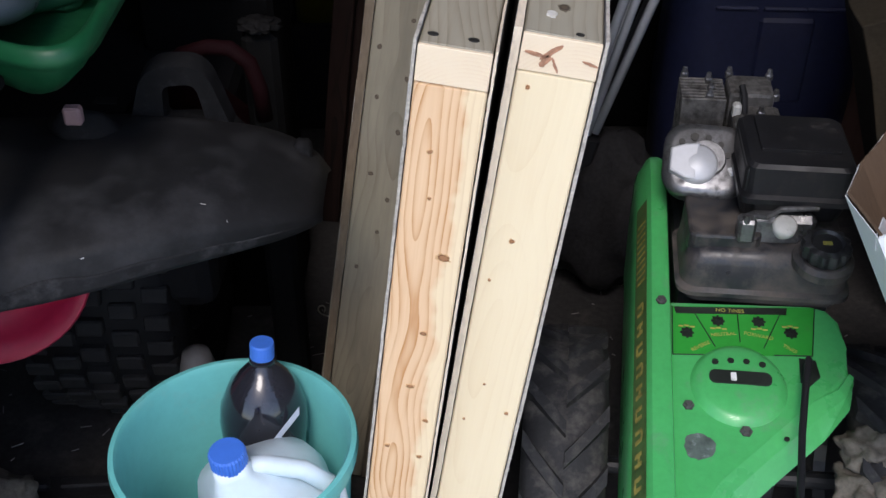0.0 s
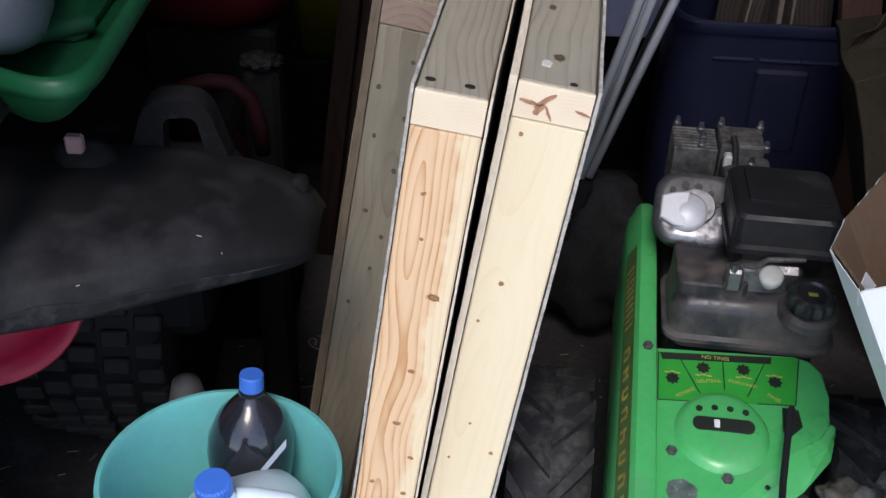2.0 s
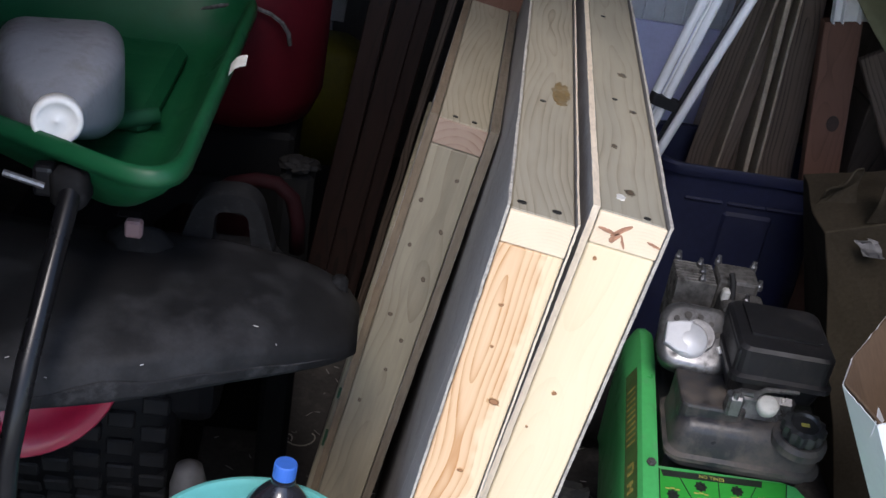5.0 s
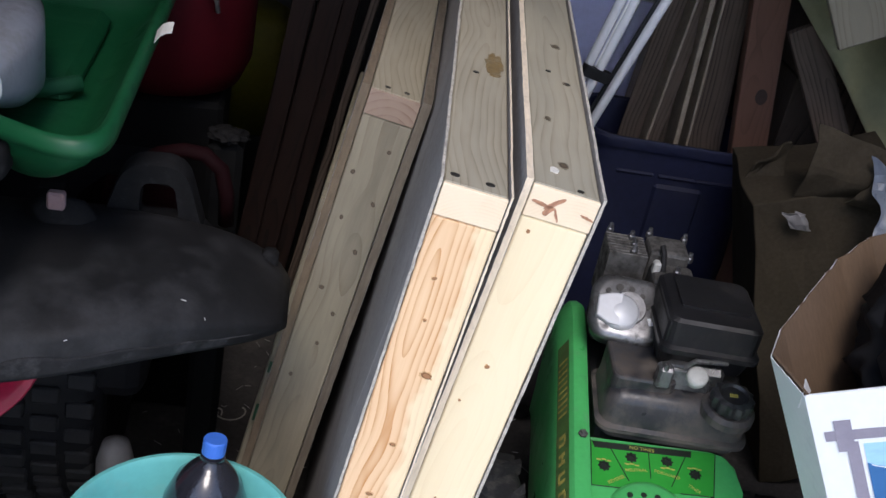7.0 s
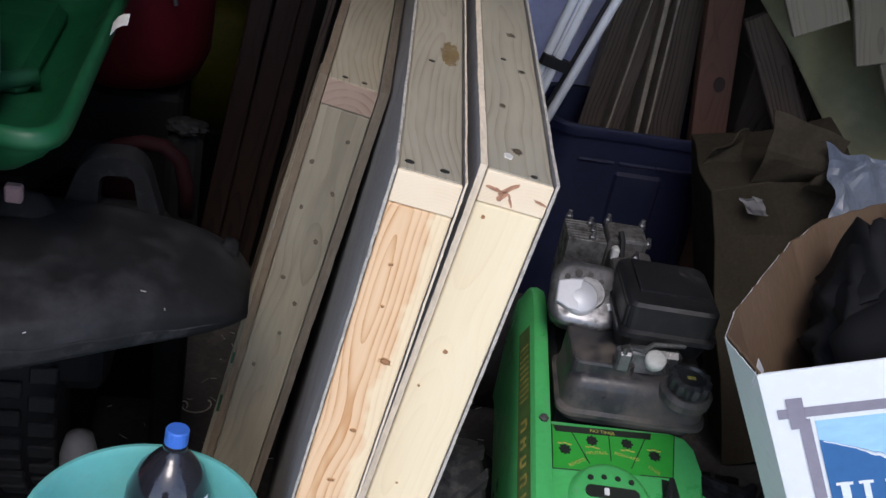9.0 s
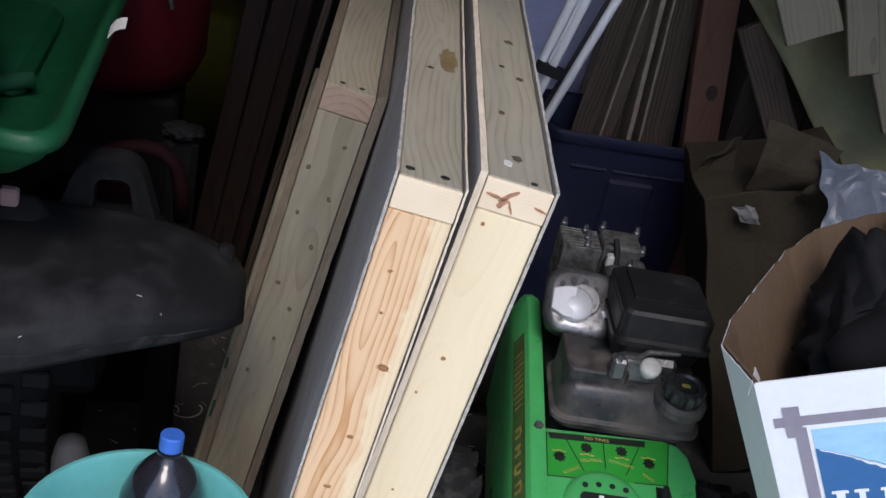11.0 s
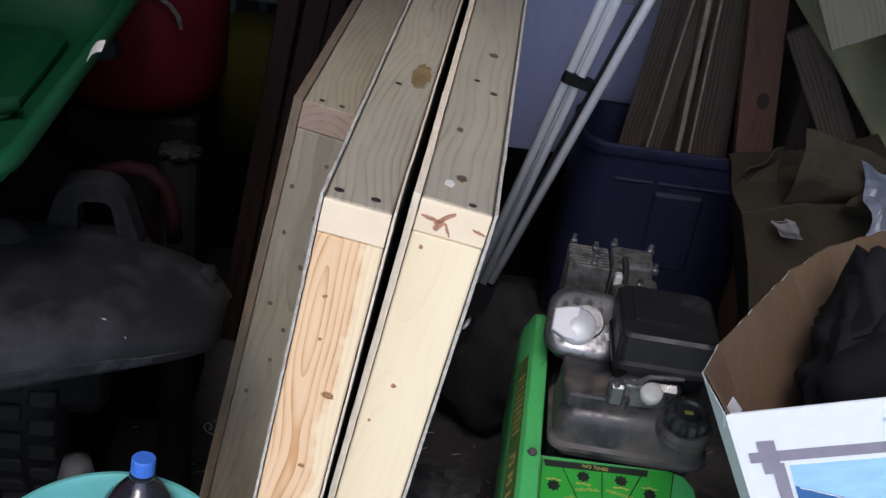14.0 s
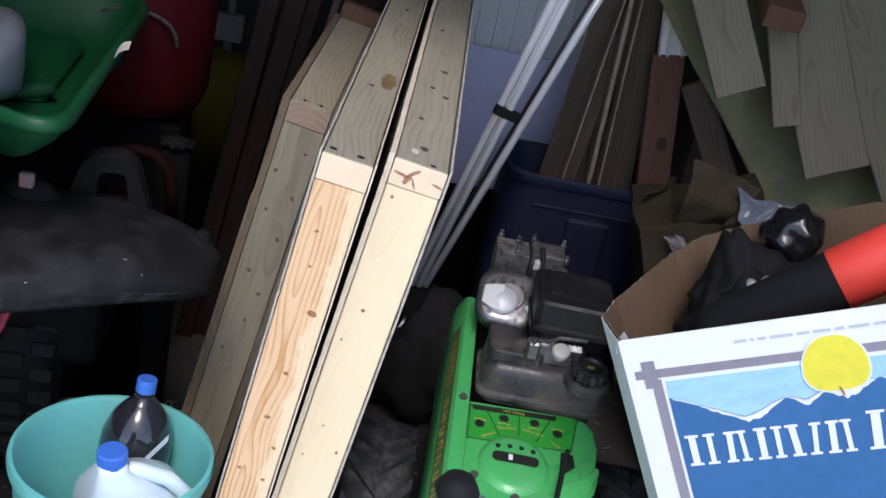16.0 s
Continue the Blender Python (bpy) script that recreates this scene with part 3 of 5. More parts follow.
for x, z, rx, rz, turn in ((-0.046, -0.016, 0.013, 0.0028, 42), (-0.06, -0.0195, 0.0095, 0.0022, 172), (-0.05, -0.025, 0.008, 0.0036, 60), (-0.04, -0.028, 0.008, 0.0014, -62), (-0.008, -0.021, 0.008, 0.0015, -14)):
    ob = part("end_knot", prism([(x * (1 + 0.3 * noise.noise(Vector((x * 300, turn, 0)))), y * (1 + 0.6 * noise.noise(Vector((x * 500, y * 500, turn))))) for x, y in ellipse(0, 0, rx, rz, 22)], -0.001, 0.0007), M_redknot, star, "red-brown knot on the sawn end")
    ob.matrix_basis = pose(x, -0.0015, z, 90, 0, 0) @ pose(0, 0, 0, 0, 0, turn)

for x, y, r, mt, what in ((-0.05, 0.046, 0.006, M_resin, "pale dried resin blot"), (-0.038, 0.066, 0.007, M_oldknot, "greyed knot"), (-0.022, 0.33, 0.006, M_oldknot, "greyed knot"), (-0.03, 0.47, 0.008, M_oldknot, "greyed knot"), (-0.052, 0.19, 0.005, M_oldknot, "greyed knot")):
    out_line = [(x + r * (0.8 + 0.6 * noise.noise(Vector((math.cos(a) * 2, math.sin(a) * 2, x * 99)))) * math.cos(a), y + 1.3 * r * (0.8 + 0.6 * noise.noise(Vector((math.cos(a) * 2, math.sin(a) * 2, y * 99)))) * math.sin(a)) for a in (k * math.tau / 22 for k in range(22))]
    part("resin_blot" if mt is M_resin else "knot", prism(out_line, -0.001, 0.0011), mt, star, what)
bm = rough_block(-0.024, 0, 0, 0.55, -0.77, 0, 4, 0.001, 8)
tagged(at_pose(part("leaning_board", bm, M_oldstile), pose(-0.098, 1.405, 0.765, 0, 8.6, YAW)), "weathered grey-brown board leaning beside a panel", "board")

lb = scene.objects["leaning_board"]
for z0, h in ((-0.31, 0.022), (-0.4, 0.035)):
    part("paint_mark", block(-0.021, -0.012, -0.0012, 0.0005, z0 - h, z0, 0.0004), M_paint, lb, "dark green paint smear")

# ---------------------------------------------------------------- garden tiller
T = thing("garden_tiller", pose(0.29, 1.185, 0, 0, 0, -6), "green walk-behind tiller with a dusty engine and lugged tyres", "tiller")
SL = 0.2


def deck_z(x, y):
    return 0.533 + SL * y


def flat(x, y, up=0.0):
    """A pose lying on the sloping deck."""
    return pose(x, y, deck_z(x, y) + up, math.degrees(math.atan(SL)), 0, 0)


outline = [(0.018, 0.022), (0.205, 0.03), (0.228, 0.024), (0.242, 0.005), (0.246, -0.04), (0.243, -0.085), (0.225, -0.106), (0.175, -0.137), (0.066, -0.247), (0.045, -0.3), (0.004, -0.3)]
deck = part("deck", prism(outline, -0.03, 0.0, 0.006, 3, top=deck_z), M_green, T, smooth=False)
skirt = [(0.012, 0.018), (0.21, 0.024), (0.236, 0.0), (0.236, -0.075), (0.17, -0.125), (0.055, -0.24), (0.01, -0.28)]
part("deck_skirt", prism(skirt, -0.13, -0.028, top=deck_z), M_green, T)
fold = [((0.243, -0.08), (0.251, -0.082, -0.016)), ((0.226, -0.106), (0.243, -0.116, -0.024)), ((0.176, -0.138), (0.207, -0.16, -0.03)), ((0.12, -0.193), (0.15, -0.216, -0.03)), ((0.067, -0.248), (0.097, -0.27, -0.03)), ((0.046, -0.3), (0.07, -0.305, -0.03))]
part("deck_flange", loft([[(a[0], a[1], deck_z(*a) - 0.0015), ((a[0] + c[0]) / 2 + 0.002, (a[1] + c[1]) / 2, deck_z(*a) + c[2] * 0.35), (c[0], c[1], deck_z(c[0], c[1]) + c[2])] for a, c in fold], (False, False), closed=False), M_green, T, "bent-down green edge of the deck", solid=0.003)


def left_width(y):
    return 0.78 - 0.36 * (y + 0.32)


def rail_ring(y, z0, wide):
    prof = [(-0.05, -0.22), (-0.054, -0.06), (-0.052, -0.026), (-0.047, -0.014), (-0.026, 0.012), (-0.018, 0.018), (0.002, 0.02), (0.012, 0.015), (0.016, -0.005), (0.016, -0.22)]
    return [(x * (left_width(y) if x < 0 else wide) + 0.012 * (y + 0.3), y, z0 + z) for x, z in prof]


rings = [rail_ring(y, deck_z(0, y) - (0.03 * ((y - 0.24) / 0.08) ** 2 if y > 0.24 else 0), 1.0) for y in (-0.32, -0.2, -0.1, 0.0, 0.1, 0.2, 0.24, 0.28, 0.298, 0.308, 0.313)]
side = part("side_shield", loft(rings), M_green, T, smooth=True)
side.data.set_sharp_from_angle(angle=radians(35))


def side_strip(name, y0, y1, a0, a1, material, label=""):
    """A strip on the slanting face of the shield, between two shares of its width."""
    n = max(2, int((y1 - y0) / 0.06))
    rows = []
    for i in range(n + 1):
        y = y0 + (y1 - y0) * i / n
        o = 0.012 * (y + 0.3)
        rows.append([((-0.0475 + 0.021 * a) * left_width(y) + o - 0.0004, y, deck_z(0, y) - 0.0135 + 0.026 * a) for a in (a0, a1)])
    return part(name, loft(rows, (False, False), closed=False), material, T, label, solid=0.0006 if "decal" in name and "line" not in name else 0.0014)


side_strip("side_decal", -0.3, 0.2, 0.03, 0.97, M_decal_side, "worn yellow and green side decal")
# plain bars stand for the maker's lettering
for i in range(9):
    y = -0.275 + i * 0.0335
    side_strip("letter_bar", y, y + 0.006, 0.25, 0.68, M_sideink, "worn yellow lettering bar")
    side_strip("letter_bar", y + 0.014, y + 0.02, 0.25, 0.68, M_sideink, "worn yellow lettering bar")
    a = (0.22, 0.44, 0.62)[i % 3]
    side_strip("letter_bar", y + 0.004, y + 0.016, a, a + 0.12, M_sideink, "worn yellow lettering bar")
for i in range(10):
    y = 0.05 + i * 0.012
    side_strip("decal_line", y, y + 0.004, 0.15, 0.85, M_sideink, "thin yellow decal line")

# shift chart on the deck
chart = part("shift_chart", prism([(0.021, 0.012), (0.212, 0.024), (0.2, -0.057), (0.019, -0.069)], 0.0, 0.0008, top=deck_z), M_green_dark, T, "green shift chart decal")
part("chart_strip", prism([(0.023, 0.011), (0.175, 0.0205), (0.173, 0.009), (0.026, 0.0)], 0.0005, 0.0014, top=deck_z), M_black_ink, T, "dark chart heading strip")
for a, b in (((0.05, 0.004), (0.075, -0.052)), ((0.108, 0.008), (0.108, -0.042)), ((0.165, 0.01), (0.138, -0.05)), ((0.021, 0.012), (0.019, -0.069)), ((0.212, 0.024), (0.2, -0.057)), ((0.019, -0.069), (0.07, -0.066)), ((0.2, -0.057), (0.15, -0.06))):
    part("chart_line", tube([(a[0], a[1], deck_z(*a) + 0.001), (b[0], b[1], deck_z(*b) + 0.001)], 0.0008, 6), M_black_ink, T)
for x, y in ((0.039, -0.032), (0.081, -0.009), (0.135, -0.006), (0.176, -0.022)):
    bm = lathe([(0.0075, 0.0), (0.0075, 0.0012), (0.0038, 0.0012), (0.0038, 0.0004), (0, 0.0004)], 18)
    for k in range(8):
        a = k * math.tau / 8
        block(0.0078 * math.cos(a) - 0.0014, 0.0078 * math.cos(a) + 0.0014, 0.0078 * math.sin(a) - 0.0014, 0.0078 * math.sin(a) + 0.0014, 0.0, 0.0012, 0, bm=bm)
    ob = part("gear_symbol", bm, M_black_ink, T, "dark gear symbol")
    ob.matrix_basis = flat(x, y, 0.001)
    for k in range(3):
        bar = part("caption_bar", block(-0.0032, 0.0032, -0.0011, 0.0011, 0, 0.0008, 0), M_yellow_ink, T, "tiny yellow caption bar")
        bar.matrix_basis = flat(x - 0.0075 + k * 0.0075, y + (0.0118 if x < 0.05 or x > 0.15 else -0.0115) - 0.0015 * abs(k - 1), 0.001)
lettering("heading", "NO TINES", 0.0085, flat(0.098, 0.0095, 0.0016), M_yellow_ink, T, "yellow chart lettering")
for text, x, y, a in (("REVERSE", 0.056, -0.053, 33), ("NEUTRAL", 0.087, -0.031, 10), ("FORWARD", 0.133, -0.03, -10), ("TINES", 0.172, -0.048, -32)):
    lettering("caption", text, 0.0078, flat(x, y, 0.0014) @ pose(0, 0, 0, 0, 0, a), M_yellow_ink, T, "yellow chart lettering")

# domed shift gate with its slot
def dome(u, v):
    a = u * math.tau
    r = 0.062 * v
    x, y = 0.101 + r * math.cos(a), -0.112 + r * math.sin(a) * 1.02
    return (x, y, deck_z(x, y) + 0.014 * math.sqrt(max(0.0, 1 - v ** 4)) - 0.001)


gate = part("shift_gate", sheet(lambda u, v: dome(u, 0.02 + 0.98 * v), 36, 10), M_green, T, smooth=True)
part("gate_slot", prism(rounded(0.062, 0.141, -0.121, -0.101, 0.009), 0.0125, 0.0146, top=deck_z), M_black_ink, T, "black shift slot")
part("shift_tongue", prism(rounded(0.089, 0.096, -0.117, -0.106, 0.001), 0.014, 0.0165, top=deck_z), M_white_cap, T, "white shift tongue")
for i in range(4):
    ob = part("detent", lathe([(0, 0.001), (0.0045, 0.001), (0.0045, -0.001)], 10), M_black_ink, T)
    ob.matrix_basis = flat(0.071 + i * 0.02, -0.083 - 0.003 * abs(i - 1.5), 0.0128)
for x, y, r in ((0.036, -0.147, 0.0075), (0.105, -0.18, 0.008), (0.004, 0.0, 0.0075)):
    up = 0.021 if x < 0.01 else 0.0
    ob = part("bolt", lathe([(r, 0), (r, 0.0025), (r * 0.7, 0.0035), (r * 0.55, 0.0065), (0, 0.0065)], 6), M_alu_dirty, T, "dull hexagonal bolt", smooth=False)
    ob.matrix_basis = flat(x, y, up)
part("hole", lathe([(0, 0.0004), (0.0035, 0.0004), (0.0035, -0.001)], 10), M_black_ink, T).matrix_basis = flat(0.154, -0.186, 0.0002)
blot = [(0.047 + (0.019 + 0.005 * noise.noise(Vector((math.cos(a) * 2, math.sin(a) * 2, 3)))) * math.cos(a), -0.206 + (0.019 + 0.006 * noise.noise(Vector((math.cos(a) * 2, math.sin(a) * 2, 9)))) * math.sin(a)) for a in (k * math.tau / 26 for k in range(26))]
part("worn_sticker", prism(blot, 0.0, 0.0007, top=deck_z), surface("worn_sticker", (0.09, 0.12, 0.1), 0.6, vary=0.5, dirt=(0.35, 0.4, 0.38), dirt_amount=0.3, coarse=30), T, "worn grey triangular sticker")
part("lever_slot", prism([(0.182, -0.062), (0.203, -0.064), (0.206, -0.09), (0.19, -0.107), (0.18, -0.1)], -0.001, 0.0012, top=deck_z), M_black_ink, T, "black lever slot")
part("shift_lever", tube([(0.19, -0.085, 0.46), (0.186, -0.09, 0.545), (0.18, -0.12, 0.536), (0.166, -0.2, 0.52), (0.15, -0.3, 0.515), (0.12, -0.42, 0.56), (0.04, -0.56, 0.72), (-0.045, -0.635, 0.82)], 0.0045, 10), M_rubber, T, "black bent lever")
part("lever_knob", lathe([(0, 0.022), (0.018, 0.016), (0.026, 0.002), (0.02, -0.014), (0.008, -0.02), (0, -0.02)], 18, (-0.049, -0.644, 0.83)), M_rubber, T, "round black knob", smooth=True)

# wheels with chevron lugs
def wheel(parent, x, y, z, r, half, name="wheel"):
    hub = part(name, lathe([(0, -half * 0.5), (r * 0.5, -half * 0.5), (r * 0.52, -half * 0.8), (r * 0.56, -half * 0.8), (r * 0.56, half * 0.8), (r * 0.52, half * 0.8), (r * 0.5, half * 0.5), (0, half * 0.5)], 24), M_blackmetal, parent)
    hub.matrix_basis = pose(x, y, z, 0, 90, 0)
    prof = [(r * 0.56, -half * 0.75), (r * 0.7, -half * 0.98), (r * 0.86, -half), (r * 0.93, -half * 0.8), (r * 0.955, 0), (r * 0.93, half * 0.8), (r * 0.86, half), (r * 0.7, half * 0.98), (r * 0.56, half * 0.75)]
    bm = lathe(prof, 48)
    part("tyre", bm, M_tire, hub, "dusty black lugged tyre", smooth=True)
    n = 15
    rings0 = []
    for k in range(5):
        f = k / 4
        z = -half * 0.99 * (1 - f)
        y = 0.072 * f ** 0.9
        top = r * (0.985 + 0.015 * f)
        base = r * (0.9 + 0.045 * f)
        wd = 0.012 - 0.002 * f
        rings0.append([Vector((h * math.cos(q / r), h * math.sin(q / r), z)) for h, q in ((base, y - wd - 0.004), (top, y - wd), (top, y + wd), (base, y + wd + 0.004))])
    bm0 = loft(rings0)
    lug = mesh_of(bm0, M_tire, False, "lug")
    for i in range(n):
        for s in (1, -1):
            ob = new("lug", lug)
            ob.parent = hub
            ob.matrix_basis = Matrix.Rotation((i + (0.5 if s < 0 else 0)) * math.tau / n, 4, "Z") @ Matrix.Diagonal((1, 1, s, 1))
    return hub


wheel(T, -0.112, 0.02, 0.212, 0.212, 0.06)
wheel(T, 0.345, 0.02, 0.212, 0.212, 0.06)
part("axle", tube([(-0.112, 0.02, 0.212), (0.345, 0.02, 0.212)], 0.014, 12), M_blackmetal, T)
part("gearbox", block(0.06, 0.18, -0.12, 0.3, 0.12, 0.36, 0.02, 2), M_blackmetal, T)
part("engine_base", block(0.03, 0.24, 0.05, 0.36, 0.36, 0.55, 0.012, 2), M_blackmetal, T)

# fuel tank
tank_rings = []
for z, g in ((0.54, -0.004), (0.552, 0.0), (0.556, 0.006), (0.562, 0.006), (0.566, 0.0), (0.6, -0.003), (0.612, -0.008), (0.618, -0.02)):
    tank_rings.append([(x, y, z + 0.12 * (y - 0.08)) for x, y in rounded(0.03 - g, 0.252 + g, 0.028 - g, 0.15 + g, 0.024, 5)])
part("fuel_tank", loft(tank_rings), M_tank, T, "dusty black fuel tank", smooth=True).data.set_sharp_from_angle(angle=radians(40))
tank_top = rounded(0.035, 0.132, 0.048, 0.152, 0.014, 4)
part("tank_hump", prism(tank_top, 0.59, 0.633, 0.005, 2), M_tank, T, "raised dusty part of the tank")
def fluted(profile, lobes, depth, seg=96):
    """A turned shape with grooves round its side."""
    bm = lathe(profile, seg)
    for v in bm.verts:
        r = math.hypot(v.co.x, v.co.y)
        if r > 0.7 * max(p[0] for p in profile):
            k = 1 - depth * (0.5 + 0.5 * math.cos(lobes * math.atan2(v.co.y, v.co.x)))
            v.co.x, v.co.y = v.co.x * k, v.co.y * k
    return bm


bm = fluted([(0.031, 0.0), (0.033, 0.01), (0.032, 0.02), (0.022, 0.023), (0.019, 0.019), (0, 0.019)], 12, 0.12)
cap = part("fuel_cap", bm, M_blackmetal, T, "dusty ribbed black fuel cap")
cap.matrix_basis = pose(0.211, 0.035, 0.622, 8, 0, 0)
part("cap_mark", block(-0.006, 0.006, -0.003, 0.003, 0.019, 0.0205, 0.0), surface("faded_yellow", (0.3, 0.27, 0.06), 0.6), cap, "faded yellow mark")
neck = part("filler_neck", lathe([(0.04, -0.01), (0.04, 0.002), (0.034, 0.008), (0.03, 0.008)], 24), M_tank, T)
neck.matrix_basis = pose(0.211, 0.035, 0.614, 8, 0, 0)
disc = part("primer_disc", lathe([(0, 0.004), (0.013, 0.004), (0.016, 0.002), (0.016, -0.008), (0.01, -0.02)], 20), M_disc, T, "white plastic disc", smooth=True)
disc.matrix_basis = pose(0.157, 0.052, 0.652, 25, 0, 0)
part("carburettor", rough_block(0.112, 0.2, 0.06, 0.12, 0.61, 0.658, 3, 0.004, 6, 0.008), M_alu, T, "greasy grey carburettor")
part("linkage", tube([(0.11, 0.06, 0.66), (0.13, 0.045, 0.668), (0.15, 0.06, 0.672), (0.2, 0.07, 0.67)], 0.004, 8), M_alu, T, "grey throttle link")
part("bracket", block(0.095, 0.118, 0.035, 0.06, 0.63, 0.665, 0.004), M_alu, T, "small cast bracket")
part("clamp_screw", lathe([(0, 0.006), (0.005, 0.005), (0.005, -0.01)], 8, (0.104, 0.04, 0.668)), M_alu, T)

# air filter box
air = [[(x, y, z) for x, y in rounded(x0, x1, y0, y1, 0.016, 4)] for z, x0, x1, y0, y1 in ((0.64, 0.105, 0.235, 0.085, 0.215), (0.668, 0.102, 0.24, 0.075, 0.22), (0.672, 0.096, 0.248, 0.068, 0.226), (0.68, 0.096, 0.248, 0.068, 0.226), (0.684, 0.102, 0.242, 0.074, 0.22), (0.722, 0.101, 0.243, 0.076, 0.219), (0.727, 0.106, 0.238, 0.081, 0.214))]
part("air_filter", loft(air), M_filter, T, "dusty black air filter box", smooth=False)
part("filter_lid", prism(rounded(0.122, 0.228, 0.115, 0.206, 0.004), 0.724, 0.731, 0.0015, 1), M_filter, T, "square raised lid")
part("filter_side", block(0.1, 0.118, 0.08, 0.2, 0.66, 0.722, 0.008, 2), M_filter, T)

# cylinder head with fins
for i in range(8):
    y = 0.262 + i * 0.009
    part("cooling_fin", block(0.028, 0.092, y, y + 0.0045, 0.62, 0.722, 0.0012), M_alu_dirty, T, "greasy cooling fin")
part("cylinder", block(0.034, 0.086, 0.262, 0.335, 0.55, 0.715, 0.004), M_alu_dirty, T)
part("head_cover", block(0.096, 0.162, 0.275, 0.335, 0.62, 0.728, 0.007, 2), M_alu_dirty, T, "cast cover with greasy dirt")
part("head_block", block(0.1, 0.17, 0.22, 0.28, 0.6, 0.708, 0.007, 2), M_alu_dirty, T)
for x, y, z in ((0.036, 0.335, 0.722), (0.068, 0.27, 0.722), (0.072, 0.295, 0.722), (0.07, 0.32, 0.722), (0.1, 0.33, 0.728), (0.158, 0.328, 0.728), (0.165, 0.29, 0.715), (0.14, 0.25, 0.708)):
    part("head_bolt", lathe([(0.006, -0.004), (0.006, 0.004), (0.0045, 0.006), (0.0035, 0.013), (0, 0.013)], 8, (x, y, z)), M_alu, T, "grey head bolt")
part("spark_lead", tube([(0.118, 0.25, 0.705), (0.116, 0.265, 0.73), (0.112, 0.275, 0.74)], 0.005, 8), M_rubber, T, "black spark lead")
part("plug_cap", block(0.1, 0.112, 0.245, 0.262, 0.7, 0.722, 0.003), M_disc, T, "pale plug cap")

# silver exhaust guard, facing up and back to the handles
muf = part("exhaust_guard", loft([[(x, y, z) for x, y in rounded(-a, a, -b, b, min(a, b) * 0.62, 6)] for z, a, b in ((-0.04, 0.05, 0.046), (-0.006, 0.055, 0.051), (-0.001, 0.059, 0.055), (0.006, 0.059, 0.055), (0.012, 0.055, 0.051), (0.015, 0.046, 0.043))]), M_alu, T, "silver cast exhaust guard", smooth=True)
muf.matrix_basis = pose(0.062, 0.185, 0.662, 38, 0, -4)
muf.data.set_sharp_from_angle(angle=radians(50))
part("guard_face", lathe([(0, 0.02), (0.026, 0.02), (0.028, 0.016)], 24), M_alu, muf)
knob = part("deflector", lathe([(0, 0.026), (0.024, 0.025), (0.029, 0.02), (0.03, 0.012)], 28, (-0.012, -0.01, 0.0)), M_silver, muf, "pale silver round deflector", smooth=True)
part("deflector_spout", prism([(-0.05, -0.024), (-0.05, 0.01), (-0.03, 0.017), (-0.01, 0.02), (-0.012, -0.036), (-0.03, -0.034)], 0.012, 0.0255, 0.003), M_silver, muf, "pale silver spout")
for k in range(6):
    a = radians(20 + k * 28)
    part("guard_hole", lathe([(0, 0.0175), (0.0045 if k != 3 else 0.006, 0.0175), (0.0045, 0.012)], 10, (-0.008 + 0.04 * math.cos(a), -0.006 + 0.038 * math.sin(a), 0)), M_hole, muf)
part("guard_tab", block(0.022, 0.044, -0.036, -0.024, 0.012, 0.018, 0.001), M_silver, muf, "small silver tab").matrix_basis = pose(0, 0, 0, 0, 0, 25)

# ---------------------------------------------------------------- fruit box
BM = Matrix(((0.812, 0.371, -0.45, 0.433), (-0.325, 0.928, 0.18, 0.912), (0.485, 0.0, 0.875, 0.851), (0, 0, 0, 1)))
B = thing("fruit_box", BM, "open printed fruit carton, tilted, with ragged brown rims", "box")
rim = [(0.5, 0.0), (0.0, 0.0), (-0.043, 0.102), (-0.035, 0.165), (-0.003, 0.25), (0.036, 0.35), (0.08, 0.41), (0.16, 0.43), (0.5, 0.43)]
HB = 0.36


def wall_strip(pts, inset, z0, z1, cut=0.0, seed=0):
    bm = bmesh.new()
    fine_pts = []
    for (a, b) in zip(pts, pts[1:]):
        n = max(2, int((Vector(a) - Vector(b)).length / 0.012))
        fine_pts += [Vector(a).lerp(Vector(b), k / n) for k in range(n)]
    fine_pts.append(Vector(pts[-1]))
    c = Vector((0.25, 0.21))
    rows = []
    for p in fine_pts:
        q = p + (c - p).normalized() * inset
        zt = z1 + cut * noise.noise(Vector((p.x * 70, p.y * 70, seed)))
        rows.append([(q.x, q.y, z0), (q.x, q.y, zt)])
    return loft(rows, (False, False), closed=False, bm=bm)


part("inner_wall", wall_strip(rim[1:], 0.004, -HB, 0.001, 0.004, 1), M_card, B, "bare brown corrugated inside", solid=0.003)
part("outer_wall", wall_strip(rim[1:], 0.0, -HB, -0.001, 0.003, 1), M_boxwhite, B, "printed white outside", solid=0.001)
part("front_wall", block(0.0, 0.5, 0.0, 0.005, -HB, 0.0, 0.001), M_boxwhite, B, "printed white front")
part("right_wall", block(0.497, 0.502, 0.0, 0.43, -HB, 0.0, 0.001), M_card, B)
part("bottom", prism([(x, y) for x, y in rim], -HB - 0.004, -HB), M_card, B)
part("folded_corner", sheet(lambda u, v: (-0.002 - 0.012 * v * (1 - u), 0.004 + 0.1 * u * 0.5 + 0.02 * v, 0.001 - 0.03 * v - 0.01 * u), 6, 4), M_boxwhite, B, "crumpled white corner flap", solid=0.001)


def print_on(name, outline, material, label, lift=0.0006, parent=B):
    bm = prism([(x, -z) for x, z in outline], 0.0, 0.0006)
    ob = part(name, bm, material, parent, label)
    ob.matrix_basis = pose(0, -lift, 0, 90, 0, 0) @ pose(0, 0, 0, 180, 0, 0)
    return ob


